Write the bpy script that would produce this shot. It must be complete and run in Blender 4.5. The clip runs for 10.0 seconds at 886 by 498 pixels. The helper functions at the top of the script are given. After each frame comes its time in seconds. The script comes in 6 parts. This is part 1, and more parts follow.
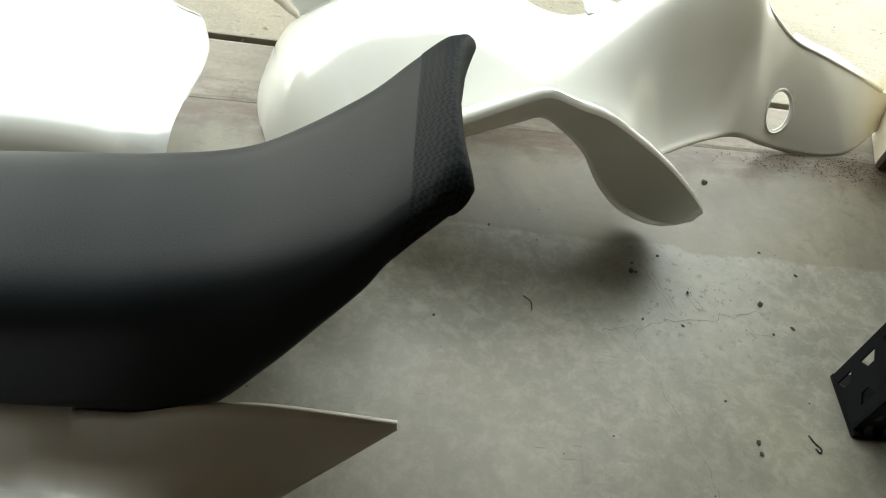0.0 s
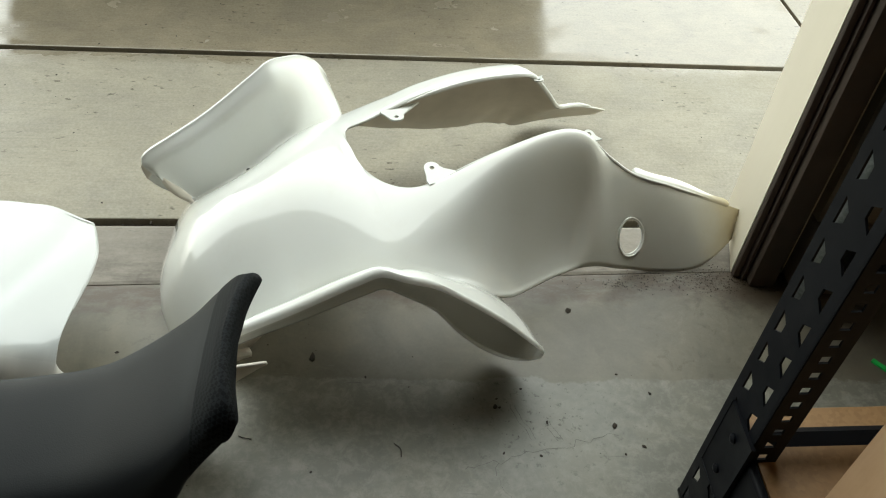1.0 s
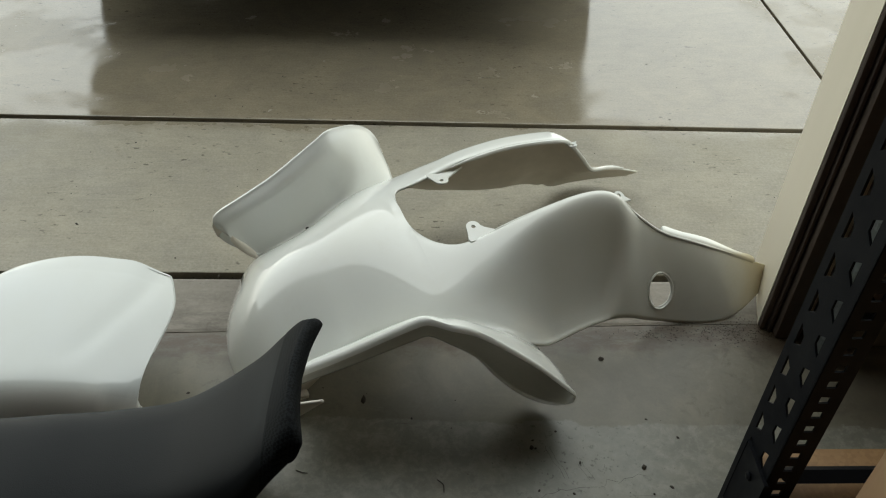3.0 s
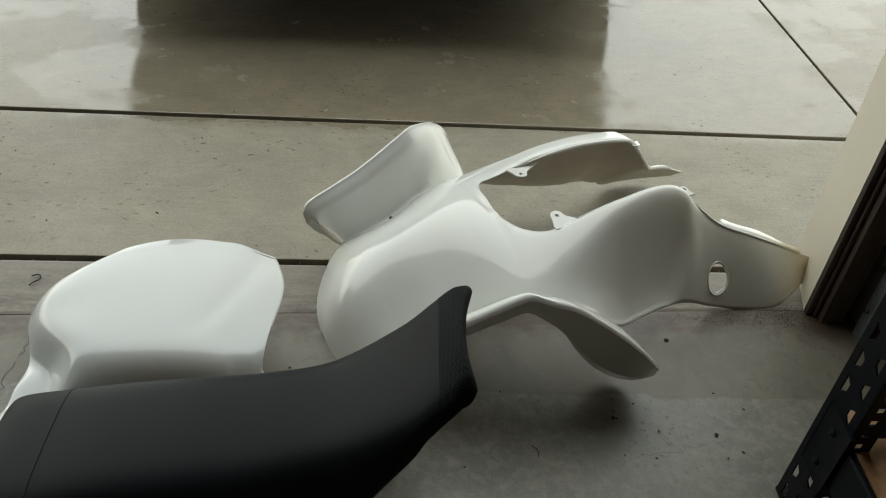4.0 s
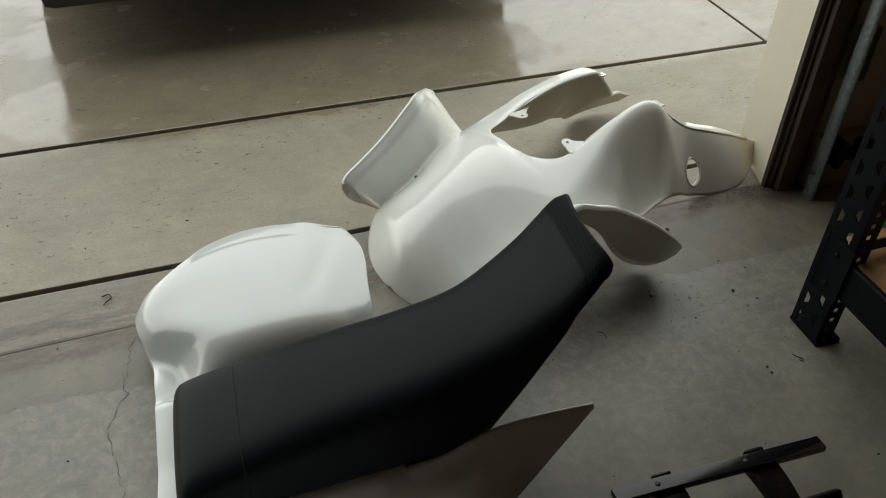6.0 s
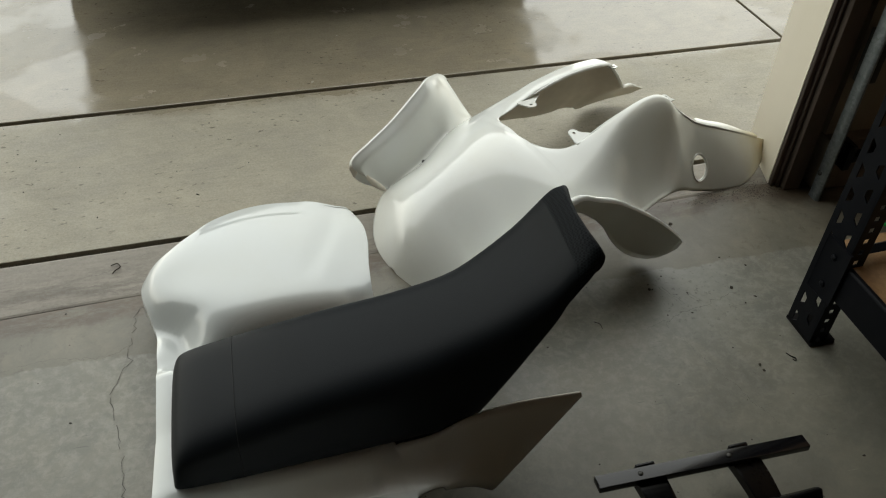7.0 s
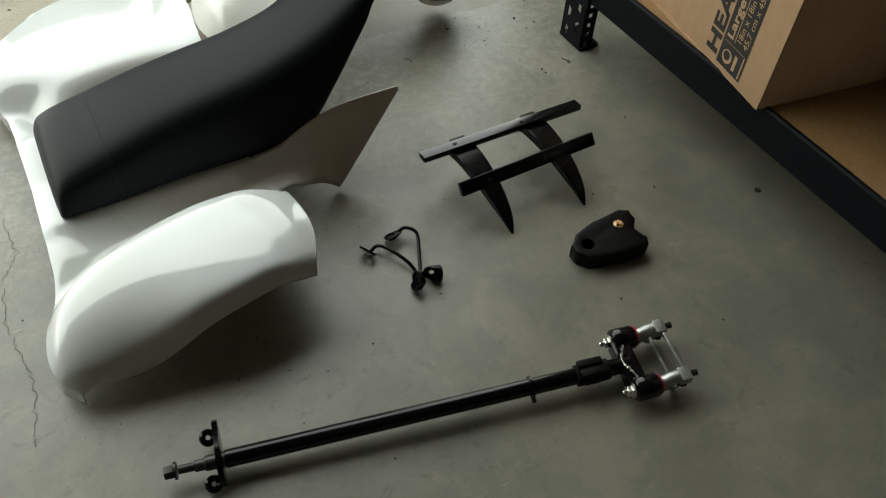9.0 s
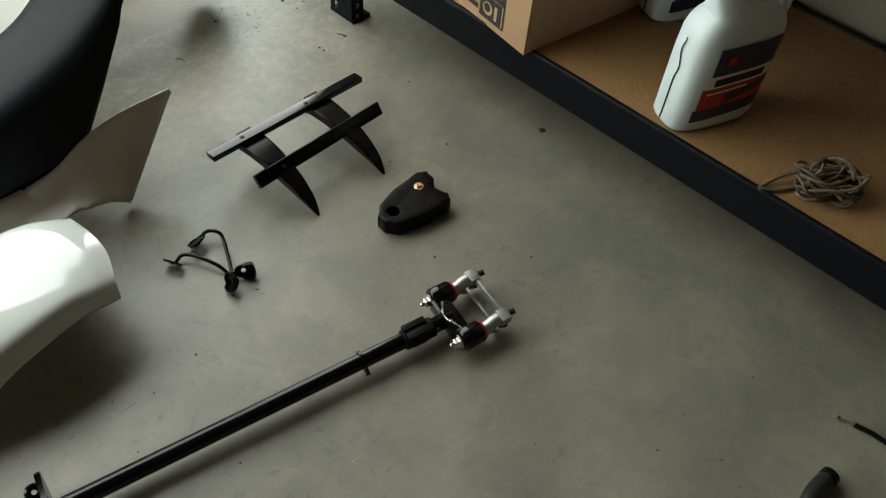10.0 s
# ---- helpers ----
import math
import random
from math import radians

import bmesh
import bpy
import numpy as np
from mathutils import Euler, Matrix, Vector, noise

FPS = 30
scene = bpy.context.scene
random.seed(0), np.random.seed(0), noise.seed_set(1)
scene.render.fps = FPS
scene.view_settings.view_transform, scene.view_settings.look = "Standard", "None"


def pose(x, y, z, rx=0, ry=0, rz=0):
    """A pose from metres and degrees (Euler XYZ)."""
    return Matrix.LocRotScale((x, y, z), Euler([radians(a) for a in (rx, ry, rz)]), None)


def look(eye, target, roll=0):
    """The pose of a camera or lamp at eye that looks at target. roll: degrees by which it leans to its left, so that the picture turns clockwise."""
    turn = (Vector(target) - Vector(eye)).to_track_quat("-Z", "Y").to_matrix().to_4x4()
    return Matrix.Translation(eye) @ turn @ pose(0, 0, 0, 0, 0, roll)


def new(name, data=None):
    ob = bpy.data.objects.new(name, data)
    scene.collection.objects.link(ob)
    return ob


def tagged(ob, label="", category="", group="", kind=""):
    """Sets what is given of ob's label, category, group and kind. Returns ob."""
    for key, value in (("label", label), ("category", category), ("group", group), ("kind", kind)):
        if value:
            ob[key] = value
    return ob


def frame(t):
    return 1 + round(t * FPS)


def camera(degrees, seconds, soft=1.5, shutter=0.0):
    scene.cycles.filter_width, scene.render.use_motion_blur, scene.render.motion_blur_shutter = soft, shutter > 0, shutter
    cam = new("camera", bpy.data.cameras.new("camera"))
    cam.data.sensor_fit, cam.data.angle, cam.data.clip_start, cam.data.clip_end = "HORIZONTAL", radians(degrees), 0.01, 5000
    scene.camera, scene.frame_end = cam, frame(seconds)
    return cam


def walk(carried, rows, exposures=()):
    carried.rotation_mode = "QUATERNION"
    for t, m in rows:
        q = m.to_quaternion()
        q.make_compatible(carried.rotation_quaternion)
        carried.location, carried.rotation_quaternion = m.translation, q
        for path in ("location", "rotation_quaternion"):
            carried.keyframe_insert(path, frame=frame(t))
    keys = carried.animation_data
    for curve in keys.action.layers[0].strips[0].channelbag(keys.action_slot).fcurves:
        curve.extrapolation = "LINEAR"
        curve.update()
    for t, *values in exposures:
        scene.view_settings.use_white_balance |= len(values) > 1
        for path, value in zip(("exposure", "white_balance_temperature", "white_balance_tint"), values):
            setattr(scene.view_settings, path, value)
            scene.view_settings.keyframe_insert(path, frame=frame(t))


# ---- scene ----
cam = camera(57.8, 10.0, soft=1.15)
PATH = [
    (0, (-0.764, -0.925, 0.784), (-0.589, 0.349, -0.747), 12.6),
    (0.5, (-0.71, -0.89, 0.938), (-0.442, 0.476, -0.497), 5.8),
    (1, (-0.577, -0.92, 0.976), (-0.453, 0.484, -0.443), 4.4),
    (1.5, (-0.521, -0.903, 1.029), (-0.448, 0.481, -0.413), 2.5),
    (2, (-0.519, -0.915, 1.039), (-0.452, 0.532, -0.34), 1.5),
    (2.5, (-0.523, -0.94, 1.047), (-0.503, 0.536, -0.303), 0.7),
    (2.7, (-0.534, -0.962, 1.048), (-0.557, 0.523, -0.293), 0.4),
    (3.8, (-0.734, -1.108, 1.076), (-0.625, 0.422, -0.208), 4.1),
    (4, (-0.78, -1.116, 1.082), (-0.696, 0.405, -0.214), 3.8),
    (4.5, (-0.915, -1.067, 1.067), (-0.789, 0.42, -0.264), -0.3),
    (5, (-1.021, -1.1, 1.069), (-0.807, 0.365, -0.275), -1.3),
    (5.5, (-1.138, -1.226, 1.128), (-0.735, 0.221, -0.193), -0.6),
    (5.7, (-1.155, -1.259, 1.141), (-0.732, 0.185, -0.177), 0.1),
    (6.8, (-1.121, -1.298, 1.165), (-0.809, 0.181, -0.146), -1.6),
    (7, (-1.123, -1.304, 1.169), (-0.766, 0.129, -0.179), 1.1),
    (7.5, (-1.194, -1.353, 1.178), (-0.672, 0.058, -0.141), 3.9),
    (7.8, (-1.244, -1.402, 1.167), (-0.575, -0.069, -0.166), 3.3),
    (8, (-1.259, -1.421, 1.156), (-0.52, -0.201, -0.246), 4.8),
    (8.2, (-1.266, -1.48, 1.135), (-0.544, -0.301, -0.311), 4.3),
    (8.5, (-1.247, -1.517, 1.134), (-0.581, -0.392, -0.379), 3.1),
    (9, (-1.254, -1.684, 1.126), (-0.587, -0.581, -0.403), 3.5),
    (9.5, (-1.247, -1.742, 1.143), (-0.485, -0.753, -0.419), 4.3),
    (10, (-1.216, -1.723, 1.135), (-0.257, -0.889, -0.409), 5.6),
]
# stops, kelvin, tint: the clip's camera starts bright and settles
EXPOSURES = [(0, 2.12, 6800, 0), (0.3, 2.05, 6800, 0), (0.7, 1.72, 6750, 0), (1.2, 1.3, 6700, 0), (2.5, 0.8, 6650, 1), (4.5, 0.72, 6750, 3), (7.5, 0.98, 6800, 4), (8.0, 1.14, 6750, 3), (8.5, 1.42, 6750, 2), (9.0, 1.68, 6750, 0), (9.5, 1.97, 6800, 0), (10.0, 2.2, 6750, 0)]
walk(cam, [(t, look(eye, target, roll)) for t, eye, target, roll in PATH], EXPOSURES)

# ---- world, sun and large light ----
world = bpy.data.worlds.new("overcast_sky")
scene.world = world
world.use_nodes = True
wn, wl = world.node_tree.nodes, world.node_tree.links
wn.clear()
sky = wn.new("ShaderNodeTexSky")
sky.sky_type = "NISHITA"
sky.sun_disc = False
sky.sun_elevation = radians(61)
sky.sun_rotation = radians(-6)
sky.air_density = 2.0
sky.dust_density = 0.3
pale = wn.new("ShaderNodeHueSaturation")
pale.inputs["Saturation"].default_value = 0.14
back = wn.new("ShaderNodeBackground")
back.inputs["Strength"].default_value = 0.15
wout = wn.new("ShaderNodeOutputWorld")
wl.new(sky.outputs[0], pale.inputs["Color"])
wl.new(pale.outputs[0], back.inputs[0])
wl.new(back.outputs[0], wout.inputs[0])

sun_data = bpy.data.lights.new("sun", "SUN")
sun_data.energy = 0.8
sun_data.angle = radians(150)
sun_data.color = (1.0, 0.985, 0.96)
sun = new("sun", sun_data)
sun.matrix_world = look((-1.4, 2.8, 6.8), (-0.6, 0.0, 0.0))

# ---- materials ----
class Mat:
    """A node material under construction."""

    def __init__(self, name, colour, rough=0.5, metal=0.0, spec=0.5):
        self.m = bpy.data.materials.new(name)
        self.m.use_nodes = True
        self.t = self.m.node_tree
        self.b = self.t.nodes["Principled BSDF"]
        self.b.inputs["Base Color"].default_value = (*colour, 1)
        self.b.inputs["Roughness"].default_value = rough
        self.b.inputs["Metallic"].default_value = metal
        self.b.inputs["Specular IOR Level"].default_value = spec
        self.co = self.t.nodes.new("ShaderNodeTexCoord").outputs["Object"]

    def mapped(self, scale=(1, 1, 1), turn=(0, 0, 0)):
        n = self.t.nodes.new("ShaderNodeMapping")
        n.inputs["Scale"].default_value = scale
        n.inputs["Rotation"].default_value = turn
        self.t.links.new(self.co, n.inputs["Vector"])
        return n.outputs[0]

    def noise(self, scale, detail=4.0, rough=0.55, vec=None, warp=0.0):
        n = self.t.nodes.new("ShaderNodeTexNoise")
        n.inputs["Scale"].default_value = scale
        n.inputs["Detail"].default_value = detail
        n.inputs["Roughness"].default_value = rough
        n.inputs["Distortion"].default_value = warp
        self.t.links.new(vec or self.co, n.inputs["Vector"])
        return n.outputs[0]

    def cells(self, scale, out="Distance", vec=None):
        n = self.t.nodes.new("ShaderNodeTexVoronoi")
        n.inputs["Scale"].default_value = scale
        self.t.links.new(vec or self.co, n.inputs["Vector"])
        return n.outputs[out]

    def ramp(self, fac, stops):
        n = self.t.nodes.new("ShaderNodeValToRGB")
        e = n.color_ramp.elements
        while len(e) < len(stops):
            e.new(0.5)
        for k, (p, c) in zip(e, stops):
            k.position = p
            k.color = (*c, 1) if isinstance(c, tuple) else (c, c, c, 1)
        self.t.links.new(fac, n.inputs[0])
        return n.outputs[0]

    def mix(self, fac, a, b, mode="MIX"):
        n = self.t.nodes.new("ShaderNodeMix")
        n.data_type, n.blend_type = "RGBA", mode
        for i, v in ((0, fac), (6, a), (7, b)):
            sock = n.inputs[i]
            if isinstance(v, (int, float)):
                sock.default_value = v if i == 0 else (v, v, v, 1)
            elif isinstance(v, tuple):
                sock.default_value = (*v, 1)
            else:
                self.t.links.new(v, sock)
        return n.outputs[2]

    def maths(self, op, a, b=0.0):
        n = self.t.nodes.new("ShaderNodeMath")
        n.operation = op
        for sock, v in ((n.inputs[0], a), (n.inputs[1], b)):
            if isinstance(v, (int, float)):
                sock.default_value = v
            else:
                self.t.links.new(v, sock)
        return n.outputs[0]

    def axis(self, i):
        n = self.t.nodes.new("ShaderNodeSeparateXYZ")
        self.t.links.new(self.co, n.inputs[0])
        return n.outputs[i]

    def step(self, v, lo, hi):
        n = self.t.nodes.new("ShaderNodeMapRange")
        n.interpolation_type = "SMOOTHSTEP"
        n.inputs[1].default_value, n.inputs[2].default_value = lo, hi
        self.t.links.new(v, n.inputs[0])
        return n.outputs[0]

    def colour(self, out):
        self.t.links.new(out, self.b.inputs["Base Color"])
        return self

    def rough(self, out):
        self.t.links.new(out, self.b.inputs["Roughness"])
        return self

    def bump(self, height, strength, dist=0.002):
        n = self.t.nodes.new("ShaderNodeBump")
        n.inputs["Strength"].default_value = strength
        n.inputs["Distance"].default_value = dist
        self.t.links.new(height, n.inputs["Height"])
        self.t.links.new(n.outputs[0], self.b.inputs["Normal"])
        return self


def simple(name, colour, rough, metal=0.0, vary=0.15, grain=60.0, bump=0.1, spec=0.5):
    """A plain surface with a little change of tone, gloss and relief at two scales."""
    k = Mat(name, colour, rough, metal, spec)
    broad, fine = k.noise(grain * 0.12, 3), k.noise(grain, 5)
    lo = tuple(c * (1 - vary) for c in colour)
    hi = tuple(min(1, c * (1 + vary)) for c in colour)
    k.colour(k.mix(0.35, k.ramp(broad, [(0.35, lo), (0.65, hi)]), k.ramp(fine, [(0.3, lo), (0.7, hi)])))
    k.rough(k.ramp(k.noise(grain * 0.3, 4), [(0.3, max(0.02, rough - 0.08)), (0.7, min(1, rough + 0.1))]))
    if bump:
        k.bump(fine, bump, 0.0015)
    return k.m


def concrete_floor():
    k = Mat("garage_concrete", (0.131, 0.1206, 0.09431), 0.5)
    broad = k.ramp(k.noise(1.7, 6, 0.6, warp=1.0), [(0.36, (0.106, 0.1, 0.077)), (0.5, (0.127, 0.1168, 0.089)), (0.62, (0.154, 0.138, 0.102))])
    mid = k.ramp(k.noise(9, 7, 0.68, warp=0.7), [(0.34, (0.07258, 0.06604, 0.04978)), (0.5, (0.125, 0.1148, 0.08908)), (0.66, (0.1835, 0.1666, 0.1293))])
    base = k.mix(0.55, broad, mid)
    fine = k.noise(190, 5, 0.75)
    base = k.mix(0.16, base, k.ramp(fine, [(0.3, (0.05544, 0.05073, 0.0393)), (0.7, (0.1915, 0.1761, 0.1397))]))
    spots = k.maths("MULTIPLY", k.ramp(k.noise(34, 5, 0.7, warp=0.6), [(0.56, 0.0), (0.66, 1.0)]), k.ramp(k.noise(2.6, 4), [(0.42, 0.0), (0.6, 0.7)]))
    base = k.mix(spots, base, (0.0504, 0.04307, 0.03144))
    pale = k.maths("MULTIPLY", k.ramp(k.noise(22, 6, 0.75, warp=0.8), [(0.56, 0.0), (0.7, 0.6)]), k.ramp(k.noise(3.1, 4, 0.6), [(0.48, 0.0), (0.64, 1.0)]))
    base = k.mix(pale, base, (0.2318, 0.2124, 0.1703))
    # darker brown behind the rack and under the wall, with an uneven edge
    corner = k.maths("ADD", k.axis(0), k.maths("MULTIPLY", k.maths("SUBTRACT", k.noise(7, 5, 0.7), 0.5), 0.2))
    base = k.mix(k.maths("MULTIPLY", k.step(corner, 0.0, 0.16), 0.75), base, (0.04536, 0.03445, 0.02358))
    # pale scuffs where the laitance has worn, along the old slab edge
    y = k.axis(1)
    jag = k.maths("ADD", y, k.maths("MULTIPLY", k.maths("SUBTRACT", k.noise(8, 7, 0.72), 0.5), 0.06))
    inner = k.maths("SUBTRACT", 1.0, k.step(jag, -0.229, -0.223))
    spot = k.t.nodes.new("ShaderNodeVectorMath")
    spot.operation = "DISTANCE"
    spot.inputs[1].default_value = (-0.36, -0.28, 0.0)
    k.t.links.new(k.co, spot.inputs[0])
    worn = k.maths("MULTIPLY", inner, k.maths("SUBTRACT", 1.0, k.step(k.maths("ADD", spot.outputs["Value"], k.maths("MULTIPLY", k.noise(12, 5, 0.7), 0.1)), 0.08, 0.26)))
    near = k.maths("MULTIPLY", inner, k.step(jag, -0.85, -0.3))
    scuff = k.maths("MULTIPLY", near, k.ramp(k.noise(40, 6, 0.8, warp=0.3), [(0.45, 0.0), (0.62, 0.85)]))
    base = k.mix(k.maths("MULTIPLY", near, 0.35), base, (0.15, 0.143, 0.122))
    base = k.mix(scuff, base, (0.235, 0.222, 0.19))
    base = k.mix(k.maths("MULTIPLY", inner, 0.42), base, (0.131, 0.1263, 0.1083))
    base = k.mix(k.maths("MULTIPLY", worn, 0.55), base, (0.19, 0.19, 0.172))
    base = k.mix(k.maths("MULTIPLY", worn, k.ramp(k.noise(70, 5, 0.75), [(0.57, 0.0), (0.64, 0.8)])), base, (0.06, 0.057, 0.048))
    outer = k.maths("MULTIPLY", k.maths("SUBTRACT", 1.0, inner), k.step(y, -0.4, -0.25))
    base = k.mix(k.maths("MULTIPLY", outer, 0.35), base, (0.112, 0.098, 0.076))
    # fine scratches in three directions, dark and pale
    for turn, tone, lo in ((0.5, (0.056, 0.05358, 0.0452), 0.7), (-0.7, (0.224, 0.2166, 0.1865), 0.715), (1.9, (0.0616, 0.057, 0.04859), 0.72)):
        thread = k.ramp(k.noise(16, 3, 0.5, k.mapped((1.0, 16.0, 1.0), (0, 0, turn))), [(lo, 0.0), (lo + 0.03, 0.7)])
        base = k.mix(k.maths("MULTIPLY", thread, k.ramp(k.noise(5, 3), [(0.45, 0.0), (0.6, 1.0)])), base, tone)
    grit = k.ramp(k.cells(95), [(0.0, 0.9), (0.1, 0.0)])
    base = k.mix(k.maths("MULTIPLY", grit, k.ramp(k.noise(11, 4), [(0.5, 0.0), (0.62, 1.0)])), base, (0.0448, 0.04218, 0.0339))
    # brown dirt trodden in along the floor's edge
    rim = k.maths("ADD", k.maths("SUBTRACT", y, k.maths("MULTIPLY", k.axis(0), 0.045)), k.maths("MULTIPLY", k.maths("SUBTRACT", k.noise(9, 6, 0.75), 0.5), 0.12))
    rim = k.maths("MULTIPLY", k.step(rim, -0.075, -0.03), k.ramp(k.noise(26, 7, 0.8, k.mapped((0.5, 1.5, 1.0))), [(0.36, 0.15), (0.54, 0.95)]))
    base = k.mix(rim, base, (0.066, 0.045, 0.029))
    # brown dirt stain at the foot of the jamb
    place = k.t.nodes.new("ShaderNodeVectorMath")
    place.operation = "DISTANCE"
    place.inputs[1].default_value = (0.03, -0.045, 0.0)
    k.t.links.new(k.mapped((0.42, 1.0, 1.0)), place.inputs[0])
    far = k.maths("ADD", place.outputs["Value"], k.maths("MULTIPLY", k.noise(24, 6, 0.75), 0.09))
    stain = k.maths("SUBTRACT", 1.0, k.step(far, 0.055, 0.125))
    base = k.mix(k.maths("MULTIPLY", stain, 0.85), base, (0.04032, 0.02872, 0.01921))
    # trodden patches, darker and paler with torn edges
    patch = k.noise(4.5, 8, 0.72, warp=0.35)
    base = k.mix(1.0, base, k.ramp(patch, [(0.36, (1.22, 1.25, 1.24)), (0.47, (1.3, 1.34, 1.33)), (0.5, (1.4, 1.43, 1.4)), (0.64, (1.54, 1.55, 1.5))]), "MULTIPLY")
    k.colour(base)
    k.rough(k.ramp(k.noise(4, 5, 0.6), [(0.3, 0.3), (0.7, 0.48)]))
    return k.bump(k.mix(0.5, fine, k.noise(30, 5)), 0.12, 0.002).m


def drive_concrete():
    """Broom-finished concrete, wet from about half a metre out, with drier edges."""
    k = Mat("driveway_concrete", (0.229, 0.2029, 0.1478), 0.7)
    broad = k.ramp(k.noise(1.8, 6, 0.65, warp=0.7), [(0.36, (0.1412, 0.1224, 0.08328)), (0.5, (0.1908, 0.1687, 0.1207)), (0.64, (0.2519, 0.2228, 0.1617))])
    blot = k.ramp(k.noise(9, 6, 0.7, k.mapped((1.0, 1.8, 1.0)), warp=1.0), [(0.34, (0.1259, 0.1089, 0.07418)), (0.66, (0.2825, 0.2506, 0.184))])
    base = k.mix(0.5, broad, blot)
    tint = k.ramp(k.noise(5, 5, 0.65, warp=1.4), [(0.38, (0.137, 0.127, 0.107)), (0.5, (0.1796, 0.165, 0.1253)), (0.64, (0.2481, 0.2217, 0.167))])
    base = k.mix(0.4, base, tint)
    broom = k.noise(12, 7, 0.75, k.mapped((1.0, 26.0, 1.0), (0, 0, 0.02)))
    base = k.mix(0.24, base, k.ramp(broom, [(0.3, (0.1146, 0.1011, 0.07539)), (0.7, (0.3206, 0.2884, 0.2232))]))
    fine = k.noise(190, 5, 0.75)
    base = k.mix(0.22, base, k.ramp(fine, [(0.3, 0.1), (0.7, 0.4)]))
    pits = k.maths("MULTIPLY", k.ramp(k.noise(55, 4, 0.6, k.mapped((0.7, 1.6, 1.0), (0, 0, 0.5))), [(0.62, 0.0), (0.68, 0.85)]), k.ramp(k.noise(2.6, 3), [(0.45, 0.0), (0.6, 1.0)]))
    base = k.mix(pits, base, (0.05344, 0.04628, 0.03319))
    grit = k.ramp(k.cells(60), [(0.0, 0.85), (0.06, 0.0)])
    base = k.mix(k.maths("MULTIPLY", grit, k.ramp(k.noise(7, 4), [(0.48, 0.0), (0.6, 1.0)])), base, (0.05132, 0.04399, 0.03341))
    out = k.axis(1)
    wobble = k.maths("ADD", out, k.maths("MULTIPLY", k.maths("SUBTRACT", k.noise(2.4, 6, 0.7, warp=0.5), 0.5), 0.2))
    wet = k.step(wobble, 0.62, 0.69)
    damp = k.mix(1.0, base, (1.06, 1.0, 0.88), "MULTIPLY")
    base = k.mix(1.0, base, (1.36, 1.36, 1.3), "MULTIPLY")
    k.colour(k.mix(k.maths("MULTIPLY", wet, 0.95), base, damp))
    pool = k.ramp(k.noise(2.3, 6, 0.6, k.mapped((1, 1.4, 1)), warp=0.5), [(0.47, 1.0), (0.52, 0.0)])
    # a puddle lies beside the slab joint
    puddle = k.t.nodes.new("ShaderNodeVectorMath")
    puddle.operation = "DISTANCE"
    puddle.inputs[1].default_value = (0.08, 0.72, 0.0)
    k.t.links.new(k.mapped((1.0, 0.65, 0.0)), puddle.inputs[0])
    shore = k.maths("ADD", puddle.outputs["Value"], k.maths("MULTIPLY", k.noise(4.5, 6, 0.65, warp=0.4), 0.3))
    pool = k.maths("MAXIMUM", pool, k.maths("SUBTRACT", 1.0, k.step(shore, 0.42, 0.47)))
    film = k.mix(pool, k.ramp(k.noise(9, 5, 0.6), [(0.35, 0.12), (0.65, 0.3)]), 0.03)
    k.rough(k.mix(wet, k.ramp(k.noise(5, 5), [(0.3, 0.45), (0.7, 0.7)]), film))
    k.t.links.new(k.mix(wet, 0.4, k.mix(pool, 0.55, 1.0)), k.b.inputs["Specular IOR Level"])
    dry = k.maths("SUBTRACT", 1.0, k.maths("MULTIPLY", wet, 0.8))
    return k.bump(k.maths("MULTIPLY", k.mix(0.6, fine, broom), dry), 0.3, 0.002).m


def apron_concrete():
    k = Mat("threshold_concrete", (0.2265, 0.1985, 0.1565), 0.6)
    streak = k.noise(8, 6, 0.65, k.mapped((1.0, 9.0, 1.0), (0, 0, 0.04)))
    base = k.mix(0.5, k.ramp(k.noise(2.5, 5), [(0.3, (0.1872, 0.1615, 0.1254)), (0.7, (0.2548, 0.2246, 0.1744))]), k.ramp(streak, [(0.3, (0.1526, 0.1304, 0.09803)), (0.7, (0.2832, 0.2506, 0.1968))]))
    y = k.axis(1)
    grime = k.maths("MULTIPLY", k.ramp(k.noise(7, 6, 0.75, k.mapped((1.0, 4.0, 1.0))), [(0.44, 0.0), (0.6, 0.85)]), k.maths("SUBTRACT", 1.0, k.step(y, -0.03, 0.09)))
    base = k.mix(grime, base, (0.092, 0.06825, 0.044))
    chips = k.maths("MULTIPLY", k.ramp(k.noise(48, 6, 0.8, k.mapped((0.6, 1.6, 1.0))), [(0.58, 0.0), (0.66, 0.8)]), k.ramp(k.noise(5, 4), [(0.42, 0.0), (0.6, 1.0)]))
    base = k.mix(chips, base, (0.075, 0.056, 0.038))
    pale = k.ramp(k.noise(36, 6, 0.8, k.mapped((0.5, 2.0, 1.0), (0, 0, 0.1))), [(0.6, 0.0), (0.7, 0.5)])
    base = k.mix(pale, base, (0.34, 0.31, 0.25))
    fine = k.noise(150, 4, 0.7)
    k.colour(k.mix(0.2, base, k.ramp(fine, [(0.3, 0.15), (0.7, 0.38)])))
    return k.bump(fine, 0.15, 0.002).m


